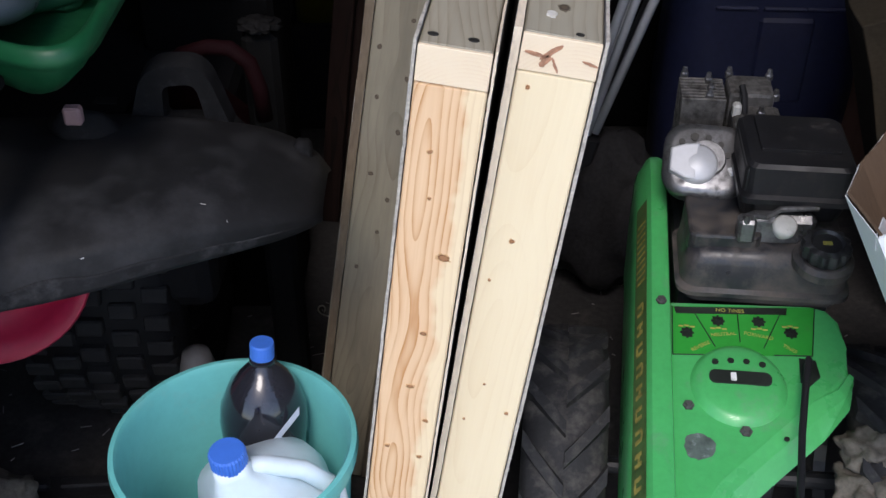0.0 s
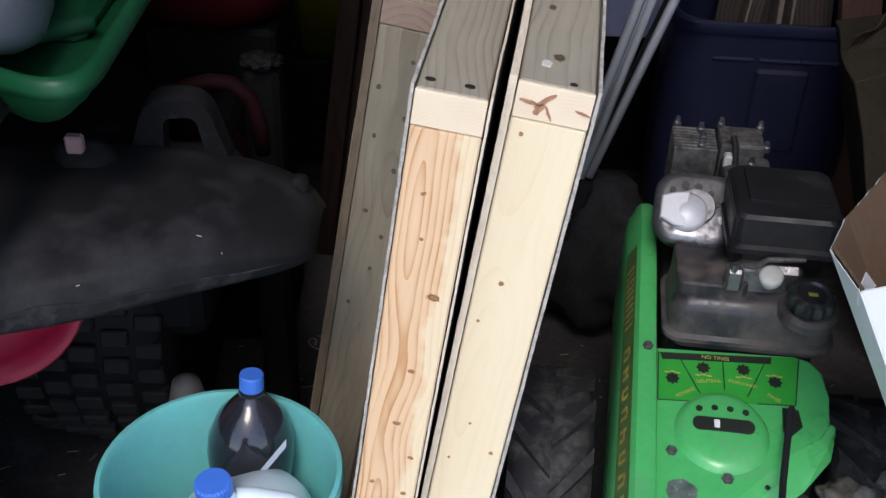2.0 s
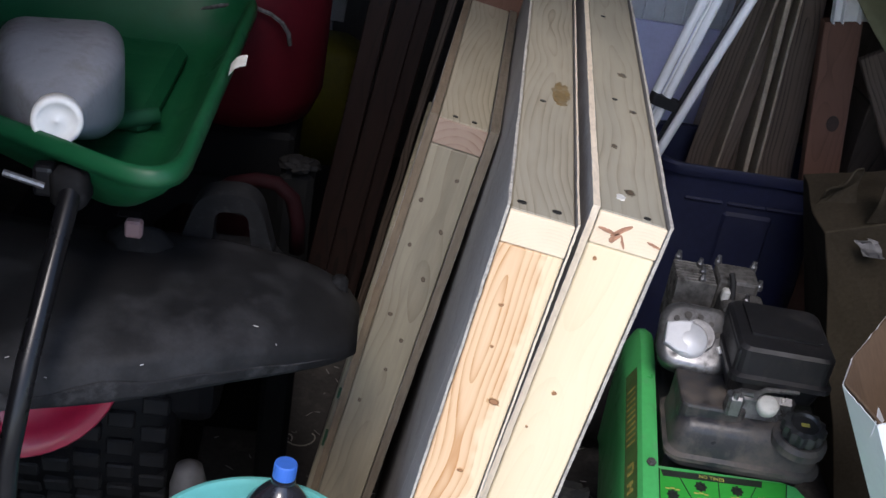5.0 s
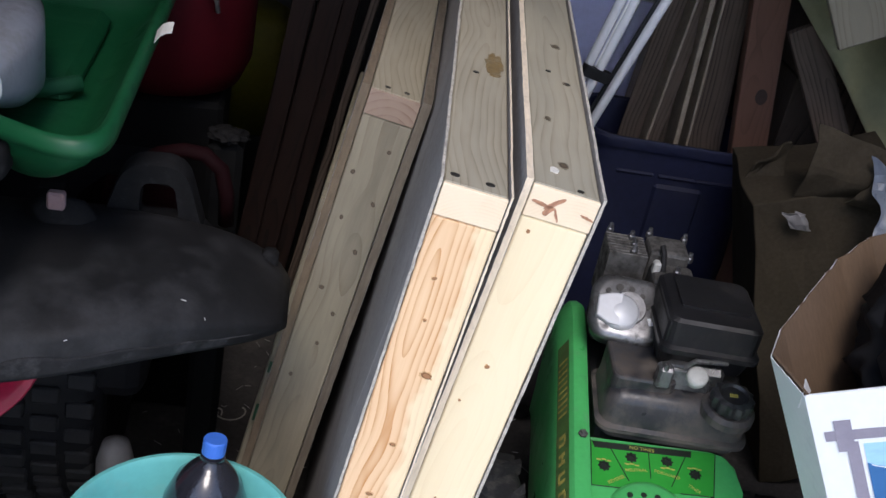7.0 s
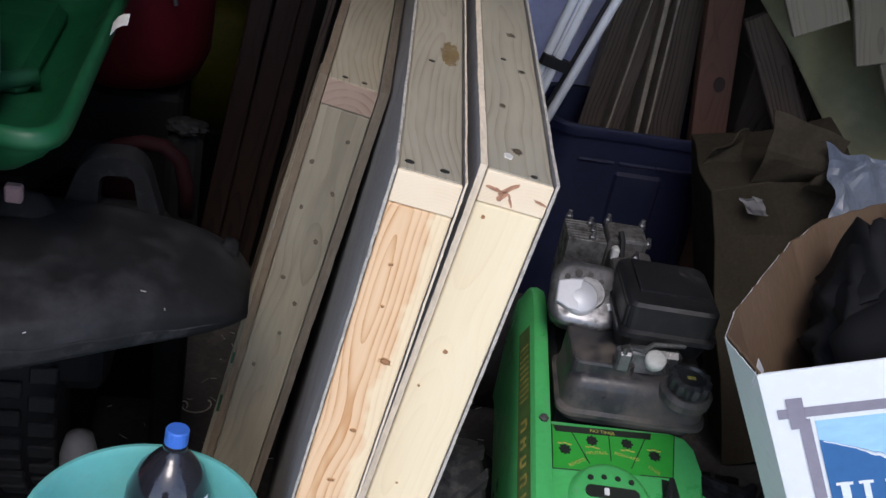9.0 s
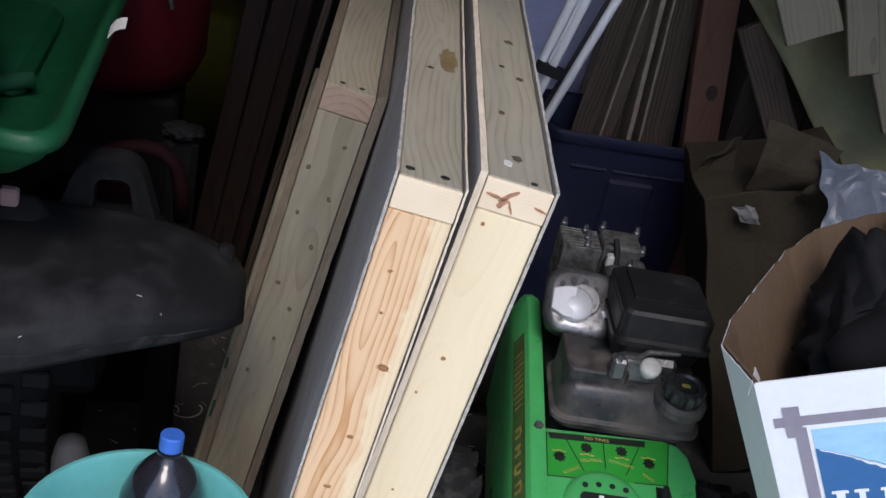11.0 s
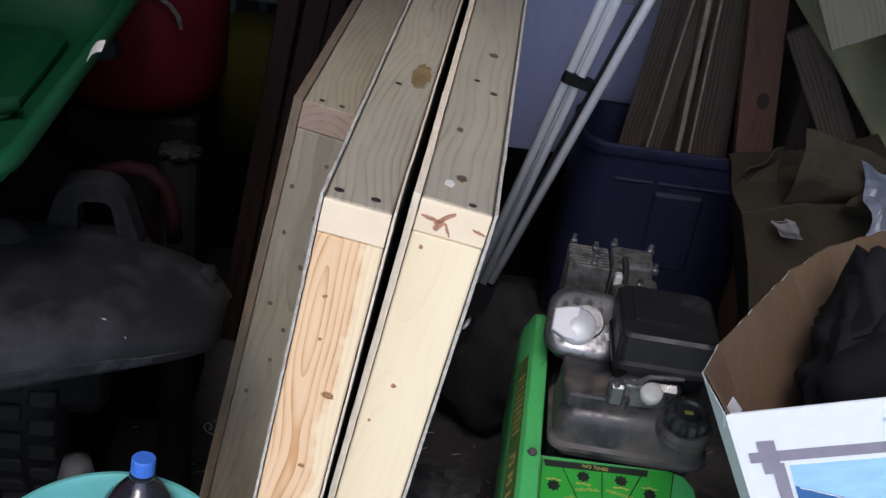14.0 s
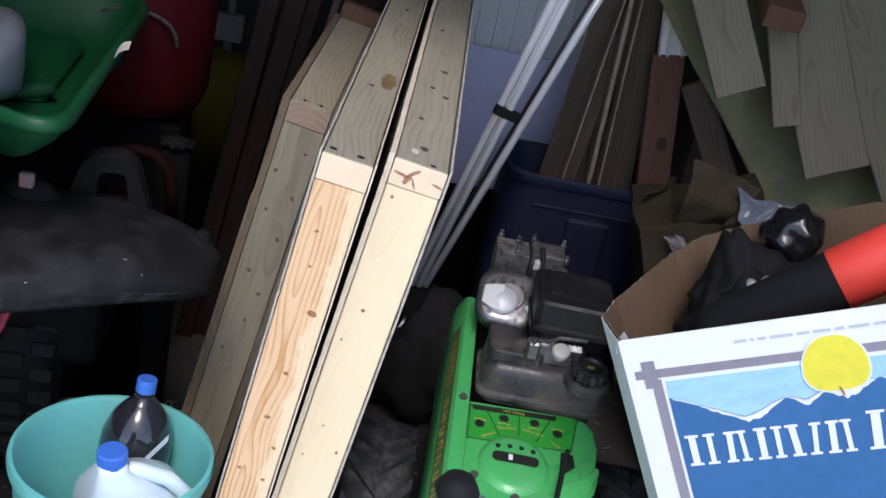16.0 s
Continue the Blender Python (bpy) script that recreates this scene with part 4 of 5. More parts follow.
def rect(x0, x1, z0, z1):
    return [(x0, z0), (x1, z0), (x1, z1), (x0, z1)]


print_on("beam_across", rect(0.012, 0.49, -0.063, -0.05), M_boxbeam, "grey beam print", 0.0012)
print_on("beam_upright", rect(0.033, 0.047, -0.33, -0.066), M_boxbeam, "grey beam print", 0.0012)
print_on("beam_knot", rect(0.024, 0.043, -0.078, -0.036), M_boxbeam, "grey beam end print", 0.0018)
print_on("sky_panel", rect(0.052, 0.49, -0.15, -0.07), M_boxsky, "pale blue sky print", 0.0008)
ridge = [(0.052, -0.096), (0.075, -0.105), (0.1, -0.115), (0.125, -0.127), (0.15, -0.137), (0.168, -0.133), (0.19, -0.121), (0.212, -0.113), (0.235, -0.121), (0.262, -0.111), (0.29, -0.116), (0.318, -0.104), (0.345, -0.1), (0.38, -0.112), (0.42, -0.104), (0.455, -0.118), (0.49, -0.108)]


def jagged(line, n, amount, seed):
    """A line with ragged teeth between its points."""
    out = []
    for (xa, za), (xb, zb) in zip(line, line[1:]):
        for k in range(n):
            u = k / n
            x = xa + (xb - xa) * u
            out.append((x, za + (zb - za) * u + amount * noise.noise(Vector((x * 160, seed, 0))) + 0.5 * amount * noise.noise(Vector((x * 420, seed, 2)))))
    return out + [line[-1]]


crest = jagged(ridge, 5, 0.0025, 1.0)
print_on("blue_panel", [(0.052, -0.33)] + crest + [(0.49, -0.33)], M_boxblue, "deep blue print", 0.0016)
for x0, x1, deep in ((0.055, 0.33, 0.0012), (0.088, 0.15, 0.006), (0.13, 0.215, 0.013), (0.215, 0.265, 0.012), (0.262, 0.33, 0.012), (0.335, 0.49, 0.014)):
    up = [p for p in crest if x0 <= p[0] <= x1]
    n = len(up)
    down = [(x, z - 0.0012 - deep * math.sin(math.pi * k / (n - 1)) * (0.55 + 0.9 * abs(noise.noise(Vector((x * 120, x0 * 9, 5)))))) for k, (x, z) in enumerate(up)]
    print_on("snow_field", up + down[::-1], M_boxsnow, "white snowy ridge print", 0.0022)
pear = [(0.283 + 0.042 * (1 - 0.16 * math.sin(a)) * math.copysign(abs(math.cos(a)) ** 0.8, math.cos(a)), -0.072 - 0.041 * math.copysign(abs(math.sin(a)) ** 0.9, math.sin(a)) * -1) for a in (k * math.tau / 32 for k in range(32))]
print_on("pear_halo", [(0.283 + (x - 0.283) * 1.06, -0.072 + (z + 0.072) * 1.07) for x, z in pear], M_boxsnow, "white halo round the fruit print", 0.0028)
print_on("pear_print", pear, M_pear, "yellow fruit print", 0.0034)
print_on("pear_stalk", [(0.281, -0.106), (0.284, -0.106), (0.289, -0.121), (0.286, -0.122)], M_knot, "brown stalk print", 0.004)
# plain shapes stand for the brand's lettering, and bars for the small address line
for x, w, top, lean in ((0.06, 0.046, -0.158, 0.0), (0.113, 0.038, -0.158, 0.06), (0.157, 0.042, -0.157, 0.0), (0.204, 0.043, -0.157, -0.1), (0.252, 0.041, -0.157, 0.05), (0.306, 0.056, -0.148, 0.05), (0.385, 0.04, -0.157, 0.0), (0.43, 0.04, -0.157, 0.0)):
    low = -0.207
    for a, c, k in ((0.1, 0.32, 1.0), (0.66, 0.82, -1.0)):
        print_on("letter_bar", [(x + w * a, low), (x + w * c, low), (x + w * (c + lean * k), top), (x + w * (a + lean * k), top)], M_boxsnow, "plain white lettering bar", 0.003)
        print_on("letter_bar", rect(x + w * (a - 0.1), x + w * (c + 0.1), low, low + 0.004), M_boxsnow, "plain white lettering bar", 0.0034)
        print_on("letter_bar", rect(x + w * (a - 0.1 + lean * k), x + w * (c + 0.1 + lean * k), top - 0.004, top), M_boxsnow, "plain white lettering bar", 0.0034)
x = 0.158
for i, w in enumerate((0.017, 0.004, 0.011, 0.03, 0.016, 0.022, 0.012, 0.026, 0.018, 0.008, 0.024, 0.014)):
    print_on("text_bar", rect(x, x + w, -0.0255, -0.0215), M_boxtext, "small grey text bar", 0.0014)
    x += w + 0.0055
# what lies in the carton
bag = thing("cloth_bag", BM @ pose(0.16, 0.24, -0.13), "crumpled black cloth bag with white rope", "bag")
bm = bmesh.new()
bmesh.ops.create_icosphere(bm, subdivisions=5, radius=1)
for v in bm.verts:
    n = v.co.normalized()
    ridge_fold = 1 - 2 * abs(noise.noise(Vector((n.x * 2.6 + n.z, n.y * 1.4, n.z * 1.1))))
    crumple = 1 - 2 * abs(noise.noise(n * 5.5 + Vector((3, 0, 0))))
    v.co = Vector((n.x * 0.115, n.y * 0.145, n.z * 0.11)) * (0.86 + 0.3 * ridge_fold + 0.07 * crumple)
    if n.z > 0.2:
        v.co.z += 0.06 * max(0.0, 1 - math.hypot(v.co.x + 0.005, v.co.y - 0.03) / 0.07)
part("bag_body", bm, M_blackbag, bag, smooth=True)
part("bag_flap", sheet(lambda u, v: (-0.07 + 0.13 * u - 0.03 * v, -0.06 + 0.17 * v, 0.125 + 0.045 * math.sin(3.0 * v) * (1 - abs(2 * u - 1)) + 0.01 * math.sin(9 * u + 4 * v) - 0.05 * abs(2 * u - 1)), 16, 14), M_blackbag, bag, "folded black flap", smooth=True, solid=0.003)
for sx in (0.0, 0.024):
    part("rope", tube([(0.01 + sx + 0.006 * math.sin(k * 0.8), -0.05 - 0.01 * k, 0.115 - 0.002 * k * k) for k in range(8)], 0.009, 10, radii=[0.009 + 0.0012 * (k % 2) for k in range(8)]), M_rope, bag, "twisted pale rope", smooth=True)
rod = thing("padded_tool", BM @ pose(0.27, 0.17, -0.03, 0, 76, 8), "black cylinder tool with a red sleeve", "tool")
part("handle", lathe([(0, -0.2), (0.03, -0.195), (0.045, -0.16), (0.045, 0.03)], 24), M_blackbag, rod, "matt black barrel", smooth=True)
part("sleeve", lathe([(0.044, 0.025), (0.047, 0.03), (0.047, 0.2), (0.04, 0.21), (0, 0.21)], 24), M_redfoam, rod, "bright red sleeve", smooth=True)
ball = thing("black_bundle", BM @ pose(0.23, 0.36, -0.01), "shiny black plastic bundle", "bundle")
bm = bmesh.new()
bmesh.ops.create_icosphere(bm, subdivisions=4, radius=0.05)
for v in bm.verts:
    v.co *= 1 + 0.25 * noise.noise(v.co * 40)
part("bundle_body", bm, M_glossblack, ball, smooth=True)
tagged(at_pose(part("carton_below", block(-0.2, 0.2, -0.16, 0.16, 0, 0.44, 0.004), M_oldcard), pose(0.86, 1.02, 0, 0, 0, -12)), "old closed brown carton under the fruit box", "box")

# ---------------------------------------------------------------- pail and bottles
pail = thing("pail", pose(-0.254, 0.969, 0), "turquoise plastic pail holding bottles", "pail")
prof = [(0, 0.0), (0.108, 0.0), (0.112, 0.004), (0.142, 0.485), (0.149, 0.488), (0.151, 0.5), (0.149, 0.51), (0.143, 0.511), (0.1385, 0.504), (0.121, 0.262), (0.118, 0.258), (0, 0.256)]
part("pail_body", lathe(prof, 64), M_aqua, pail, smooth=True).data.set_sharp_from_angle(angle=radians(55))
part("mark", prism(ellipse(0, 0, 0.002, 0.006, 8), 0, 0.0006), M_black_ink, pail).matrix_basis = pose(0.128, 0.052, 0.46, 90, 0, 115)
bottle = thing("soda_bottle", pose(-0.243, 1.035, 0.262, -6, 3, 0), "dark clear-plastic bottle with a blue screw cap", "bottle")
part("bottle_body", lathe([(0, 0), (0.042, 0), (0.053, 0.012), (0.055, 0.06), (0.054, 0.17), (0.057, 0.2), (0.055, 0.226), (0.043, 0.258), (0.024, 0.28), (0.013, 0.289), (0.013, 0.3)], 32), M_cola, bottle, smooth=True)
part("neck_ring", lathe([(0.013, 0.291), (0.0165, 0.292), (0.0165, 0.295), (0.013, 0.296)], 24), M_cola, bottle)
bm = lathe([(0.0135, 0.299), (0.0155, 0.299), (0.0155, 0.318), (0.0145, 0.3205), (0, 0.3205)], 24)
part("cap", bm, M_bluecap, bottle, "blue ribbed screw cap")
part("label_scrap", sheet(lambda u, v: (0.02 + 0.03 * u, -0.0535 + 0.014 * u, 0.2 + 0.012 * v + 0.04 * u), 4, 2), M_label, bottle, "torn pale label scrap", solid=0.0008)
jug = thing("milk_jug", pose(-0.232, 0.922, 0.264, 3, -4, 20), "milky white plastic jug with a blue cap", "jug")
jr = []
for z, a, ox, oy in ((0.0, 0.07, 0.035, 0.02), (0.008, 0.08, 0.035, 0.02), (0.12, 0.083, 0.035, 0.02), (0.165, 0.082, 0.034, 0.02), (0.195, 0.074, 0.03, 0.017), (0.222, 0.055, 0.02, 0.012), (0.248, 0.034, 0.008, 0.005), (0.268, 0.022, 0.0, 0.0), (0.28, 0.02, 0, 0)):
    jr.append([(x + ox, y + oy, z) for x, y in rounded(-a, a, -a, a, a * 0.6, 5)])
part("jug_body", loft(jr), M_milk, jug, smooth=True)
part("jug_handle", tube([(0.022, 0.0, 0.262), (0.042, 0.0, 0.255), (0.08, -0.01, 0.24), (0.112, -0.02, 0.205), (0.116, -0.02, 0.15)], 0.012, 10), M_milk, jug, smooth=True)
bm = fluted([(0.0195, 0.278), (0.022, 0.278), (0.022, 0.297), (0.02, 0.3), (0, 0.3)], 30, 0.05, 120)
part("cap", bm, M_bluecap, jug, "blue ribbed cap")

# ---------------------------------------------------------------- quad bike
Q = thing("quad_bike", pose(-0.56, 1.66, 0), "quad bike with dusty black plastic fender and knobbly tyre", "quad bike")
QO = Vector((-0.56, 1.66, 0))


def fender(u, v):
    x = -1.0 + 0.845 * u
    prof = [(0.985, 0.7), (0.988, 0.726), (1.0, 0.75), (1.04, 0.768), (1.12, 0.777), (1.2, 0.777), (1.29, 0.764), (1.36, 0.735), (1.41, 0.67)]
    k = min(int(v * 8), 7)
    f = v * 8 - k
    y, z = (prof[k][i] * (1 - f) + prof[k + 1][i] * f for i in (0, 1))
    s = math.sqrt(max(0.0, 1 - max(0.0, (x + 0.45) / 0.3) ** 2.4))
    y += 0.37 * max(x + 0.5, -0.15) * (1 - v)
    y = 1.24 + (y - 1.24) * (0.25 + 0.75 * s)
    z = 0.68 + (z - 0.68) * s + 0.01 * noise.noise(Vector((x * 5, y * 5, 0)))
    return Vector((x, y, z)) - QO


part("fender", sheet(fender, 50, 28), M_fender, Q, "dusty black plastic fender", smooth=True, solid=0.006)
bm = sheet(lambda u, v: fender(0.15 + 0.83 * u, 0.16 * v * (0.7 + 0.5 * noise.noise(Vector((u * 9, 0, 3))))) + Vector((0, -0.0035, 0.001)), 60, 5)
part("dusty_edge", bm, M_lipdust, Q, "grey dust along the fender edge", smooth=True, solid=0.001)
# moulded bracket with an opening, standing on the fender
outer = round_poly([(-0.425, 0.735), (-0.392, 0.836), (-0.312, 0.842), (-0.278, 0.73)], [0.012, 0.03, 0.034, 0.012], 6)
inner = round_poly([(-0.372, 0.752), (-0.369, 0.808), (-0.325, 0.812), (-0.315, 0.754)], [0.008, 0.012, 0.016, 0.008], 6)
rings = []
for y, g in ((1.352, 0.0), (1.322, 0.0), (1.316, 0.004)):
    rings.append([(p.x - QO.x, y - QO.y, p.y - g) for p in outer])
for y, g in ((1.316, -0.004), (1.322, 0.0), (1.352, 0.0)):
    rings.append([(p.x - QO.x, y - QO.y, p.y + g * 0.5) for p in inner])
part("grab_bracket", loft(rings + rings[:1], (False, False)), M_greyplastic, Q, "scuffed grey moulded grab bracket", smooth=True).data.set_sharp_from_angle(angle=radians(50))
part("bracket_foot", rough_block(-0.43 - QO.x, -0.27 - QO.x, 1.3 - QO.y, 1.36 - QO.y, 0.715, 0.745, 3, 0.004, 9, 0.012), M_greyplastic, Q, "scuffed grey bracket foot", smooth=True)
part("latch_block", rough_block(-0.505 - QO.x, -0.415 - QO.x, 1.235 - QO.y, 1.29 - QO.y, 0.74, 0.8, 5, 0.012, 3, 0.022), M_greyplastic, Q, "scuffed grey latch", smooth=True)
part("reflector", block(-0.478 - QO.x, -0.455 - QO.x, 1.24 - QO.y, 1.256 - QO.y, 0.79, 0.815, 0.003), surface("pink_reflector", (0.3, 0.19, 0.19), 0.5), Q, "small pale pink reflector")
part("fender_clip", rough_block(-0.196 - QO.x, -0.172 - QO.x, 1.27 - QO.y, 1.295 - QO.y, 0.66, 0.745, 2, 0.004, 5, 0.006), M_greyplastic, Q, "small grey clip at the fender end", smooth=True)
part("rear_body", rough_block(-0.5 - QO.x, -0.3 - QO.x, 1.45 - QO.y, 1.62 - QO.y, 0.5, 0.67, 3, 0.01, 4, 0.04), M_darkred, Q, "red bodywork with the shade put into its colour")
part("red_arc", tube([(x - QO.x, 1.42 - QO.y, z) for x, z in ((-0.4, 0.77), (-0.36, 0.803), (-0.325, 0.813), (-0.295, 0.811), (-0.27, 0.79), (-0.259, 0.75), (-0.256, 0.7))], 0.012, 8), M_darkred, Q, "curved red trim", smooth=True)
part("frame", block(-0.2, 0.2, -0.25, 0.9, 0.35, 0.6, 0.03, 2), M_rubber, Q)
red = part("red_guard", lathe([(0.0, -0.01), (0.1, -0.006), (0.13, 0.01), (0.15, 0.045), (0.146, 0.05), (0.125, 0.018), (0.095, 0.004), (0, 0.0)], 48), M_redplastic, Q, "glossy red plastic guard", smooth=True)
red.matrix_basis = pose(-0.618 - QO.x, 1.21 - QO.y, 0.617, 80, 0, 10)
# knobbly tyre
tyre = part("tyre", lathe([(0.15, -0.11), (0.2, -0.135), (0.255, -0.135), (0.28, -0.11), (0.287, 0), (0.28, 0.11), (0.255, 0.135), (0.2, 0.135), (0.15, 0.11)], 56), M_rubber, Q, "black knobbly tyre", smooth=True)
tyre.matrix_basis = pose(0, 0, 0.3, 0, 90, 0)
knob_mesh = mesh_of(block(0.275, 0.301, -0.014, 0.014, -0.022, 0.022, 0.003), M_tread, False, "tread_block")
for i in range(36):
    for j in range(5):
        ob = new("tread_block", knob_mesh)
        ob.parent = tyre
        ob.matrix_basis = Matrix.Rotation((i + 0.5 * (j % 2)) * math.tau / 36, 4, "Z") @ Matrix.Translation((-0.008 * abs(j - 2), 0, (j - 2) * 0.052))
part("rim", lathe([(0, -0.06), (0.12, -0.06), (0.15, -0.11), (0.155, -0.11), (0.155, 0.11), (0.15, 0.11), (0.12, 0.06), (0, 0.06)], 32), M_blackmetal, tyre)
stub = lathe([(0, -0.05), (0.022, -0.05), (0.024, 0.0), (0.03, 0.08), (0.03, 0.24), (0.022, 0.275), (0.0, 0.288)], 24)
tagged(at_pose(part("plastic_post", stub, M_grey, smooth=True), pose(-0.39, 1.34, 0.05)), "grey plastic post with a rounded end", "post")

# ---------------------------------------------------------------- green tub on the quad
G = thing("green_tub", pose(-0.384, 1.065, 0.866), "deep green plastic tub with rolled rim", "tub")
tub_out = round_poly([(0, -0.02), (0.0, 0.74), (-0.5, 0.74), (-0.5, 0.24)], [0.09, 0.08, 0.08, 0.08])
tub_c = Vector((-0.23, 0.36))


def tub_ring(z, g):
    return [(*(p + (p - tub_c).normalized() * g), z) for p in tub_out]


part("tub_body", loft([tub_ring(z, g) for z, g in ((0.092, 0.012), (0.102, 0.013), (0.111, 0.009), (0.114, 0.002), (0.11, -0.008), (0.1, -0.012), (0.06, -0.04), (0.03, -0.075), (0.018, -0.11))], (False, True)), M_tub, G, smooth=True, solid=0.004)
part("outer_wall", loft([tub_ring(z, g) for z, g in ((0.1, -0.002), (0.06, -0.03), (0.02, -0.09), (0.0, -0.13))], (False, True)), M_tub, G, smooth=True, solid=0.003)
part("floor_step", rough_block(-0.4, -0.09, 0.3, 0.62, 0.012, 0.05, 3, 0.003, 2, 0.015), M_tub, G, "raised moulded step")
part("rib", tube([(-0.4, 0.26, 0.02), (-0.22, 0.25, 0.03), (-0.08, 0.32, 0.045)], 0.012, 10), M_tub, G, smooth=True)
part("tag", sheet(lambda u, v: (0.012 + 0.024 * u, 0.325 + 0.028 * v - 0.016 * u - 0.006 * u * v, 0.115 + 0.026 * u + 0.008 * v + 0.004 * math.sin(4 * u)), 3, 3), M_white_cap, G, "small white paper tag", solid=0.0008)
J = thing("cloudy_jug", pose(-0.516, 1.145, 0.992, 84, 0, 14), "cloudy grey plastic jug lying in the tub, white cap", "jug")
jr = []
for z, a in ((-0.012, 0.026), (-0.02, 0.03), (-0.03, 0.036), (-0.06, 0.052), (-0.1, 0.068), (-0.15, 0.08), (-0.25, 0.082), (-0.27, 0.074)):
    jr.append([(x - 0.02, y - 0.0 , z) for x, y in rounded(-a, a, -a * 0.8, a * 0.8, a * 0.45, 5)])
part("jug_body", loft(jr), M_jug, J, smooth=True)
part("cap", lathe([(0.027, -0.02), (0.0295, -0.018), (0.03, 0.0), (0.0275, 0.004), (0.0225, 0.004), (0.0215, 0.002), (0.003, 0.002), (0.002, 0.003), (0, 0.003)], 32, (-0.02, 0, 0)), M_white_cap, J, "ribbed white cap", smooth=True)
part("seam", block(-0.112, -0.104, 0.02, 0.04, -0.22, -0.1, 0.003), M_greyplastic, J, "brown ribbed strip")

H = thing("spreader_handle", pose(-0.47, 0.9, 0.0), "black steel tube handle with a latch", "handle")
part("handle_tube", tube([(-0.034, 0.23, 0.945), (-0.039, 0.2, 0.925), (-0.042, 0.03, 0.797), (-0.052, -0.015, 0.7), (-0.075, -0.03, 0.4), (-0.1, -0.04, 0.0)], 0.0125, 14), M_handle, H, smooth=True)
part("clevis", rough_block(-0.062, -0.02, 0.19, 0.235, 0.9, 0.95, 3, 0.003, 4, 0.008), M_greyplastic, H, "scuffed grey clevis at the tube's top", smooth=True)
part("latch", block(-0.085, -0.06, 0.2, 0.225, 0.91, 0.95, 0.006, 2), M_handle, H)
part("latch_pin", tube([(-0.115, 0.195, 0.94), (-0.07, 0.2, 0.926)], 0.0045, 8), M_alu, H, "bright steel pin")

# ---------------------------------------------------------------- behind: poles, tub, sheets and boards
K = thing("folding_pole_frame", pose(0.186, 1.949, 0), "bundle of chrome tubes held by a black strap", "pole")


def tube_at(k, z):
    """A point of the k-th tube at a height; the three spread as they rise."""
    x = (-0.004 - 0.083 * z, 0.009 - 0.07 * z, 0.0)[k]
    return Vector((x + 0.332 * z, 0.058 * z - (0.006 if k == 1 else 0.0), z))


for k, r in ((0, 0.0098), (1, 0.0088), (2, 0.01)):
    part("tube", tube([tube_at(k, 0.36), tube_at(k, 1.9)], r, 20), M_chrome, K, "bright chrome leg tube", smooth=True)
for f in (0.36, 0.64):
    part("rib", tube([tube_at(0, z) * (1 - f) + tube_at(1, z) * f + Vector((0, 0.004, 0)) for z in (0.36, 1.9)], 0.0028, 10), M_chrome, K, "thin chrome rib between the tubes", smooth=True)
part("rib", tube([tube_at(2, z) + Vector((-0.0125, 0.008, 0)) for z in (0.36, 1.9)], 0.0045, 10), M_blackmetal, K, "dark channel beside a tube", smooth=True)
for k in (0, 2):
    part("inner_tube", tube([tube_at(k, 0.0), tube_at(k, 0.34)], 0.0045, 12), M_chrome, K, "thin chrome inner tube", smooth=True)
axis_dir = (tube_at(1, 1.0) - tube_at(1, 0.0)).normalized()
across = Vector((1, 0.1, 0)).cross(axis_dir).cross(axis_dir).normalized() * -1
depth = axis_dir.cross(across)


def collar(name, z, half, wide, thick, height, label):
    mid = tube_at(1, z)
    shape = rounded(-wide, half, -thick, thick, 0.009, 4)
    part(name, loft([[mid + across * a + depth * c + axis_dir * h for a, c in shape] for h in (-height, height)]), M_rubber, K, label)


collar("connector", 0.32, 0.028, 0.03, 0.018, 0.035, "black plastic connector")
collar("strap", 0.818, 0.03, 0.034, 0.013, 0.011, "black rubber strap")
part("foot", lathe([(0, 0.0), (0.03, 0.0), (0.028, 0.02), (0, 0.022)], 16, tuple(tube_at(1, 0.0))), M_rubber, K)

S = thing("storage_tote", pose(0.705, 2.33, 0, 0, 0, -3), "dark blue plastic storage tote", "tote")
sr = [[(x, y, z) for x, y in rounded(-a, a, -b3, b3, 0.075, 7)] for z, a, b3 in ((0.0, 0.2, 0.1), (0.02, 0.21, 0.11), (0.3, 0.216, 0.125), (0.5, 0.208, 0.122), (0.575, 0.2, 0.12), (0.578, 0.212, 0.13), (0.598, 0.214, 0.133), (0.605, 0.21, 0.13), (0.602, 0.2, 0.118), (0.56, 0.193, 0.11), (0.02, 0.19, 0.1))]
part("tote_body", loft(sr), M_bluetub, S, smooth=True).data.set_sharp_from_angle(angle=radians(40))
for x in (-0.08, 0.02, 0.11):
    part("handle_rib", block(x - 0.045, x + 0.045, -0.127, -0.11, 0.515, 0.524, 0.003), M_bluetub, S)
part("recess", block(-0.03, 0.09, -0.1295, -0.1, 0.3, 0.5, 0.008), M_bluetub, S)


def standing(name, m, w, h, t, material, label, category="board", seed=1, amount=0.002):
    bm = rough_block(0, w, 0, t, 0, h, 4, amount, seed)
    return tagged(at_pose(part(name, bm, material), m), label, category)


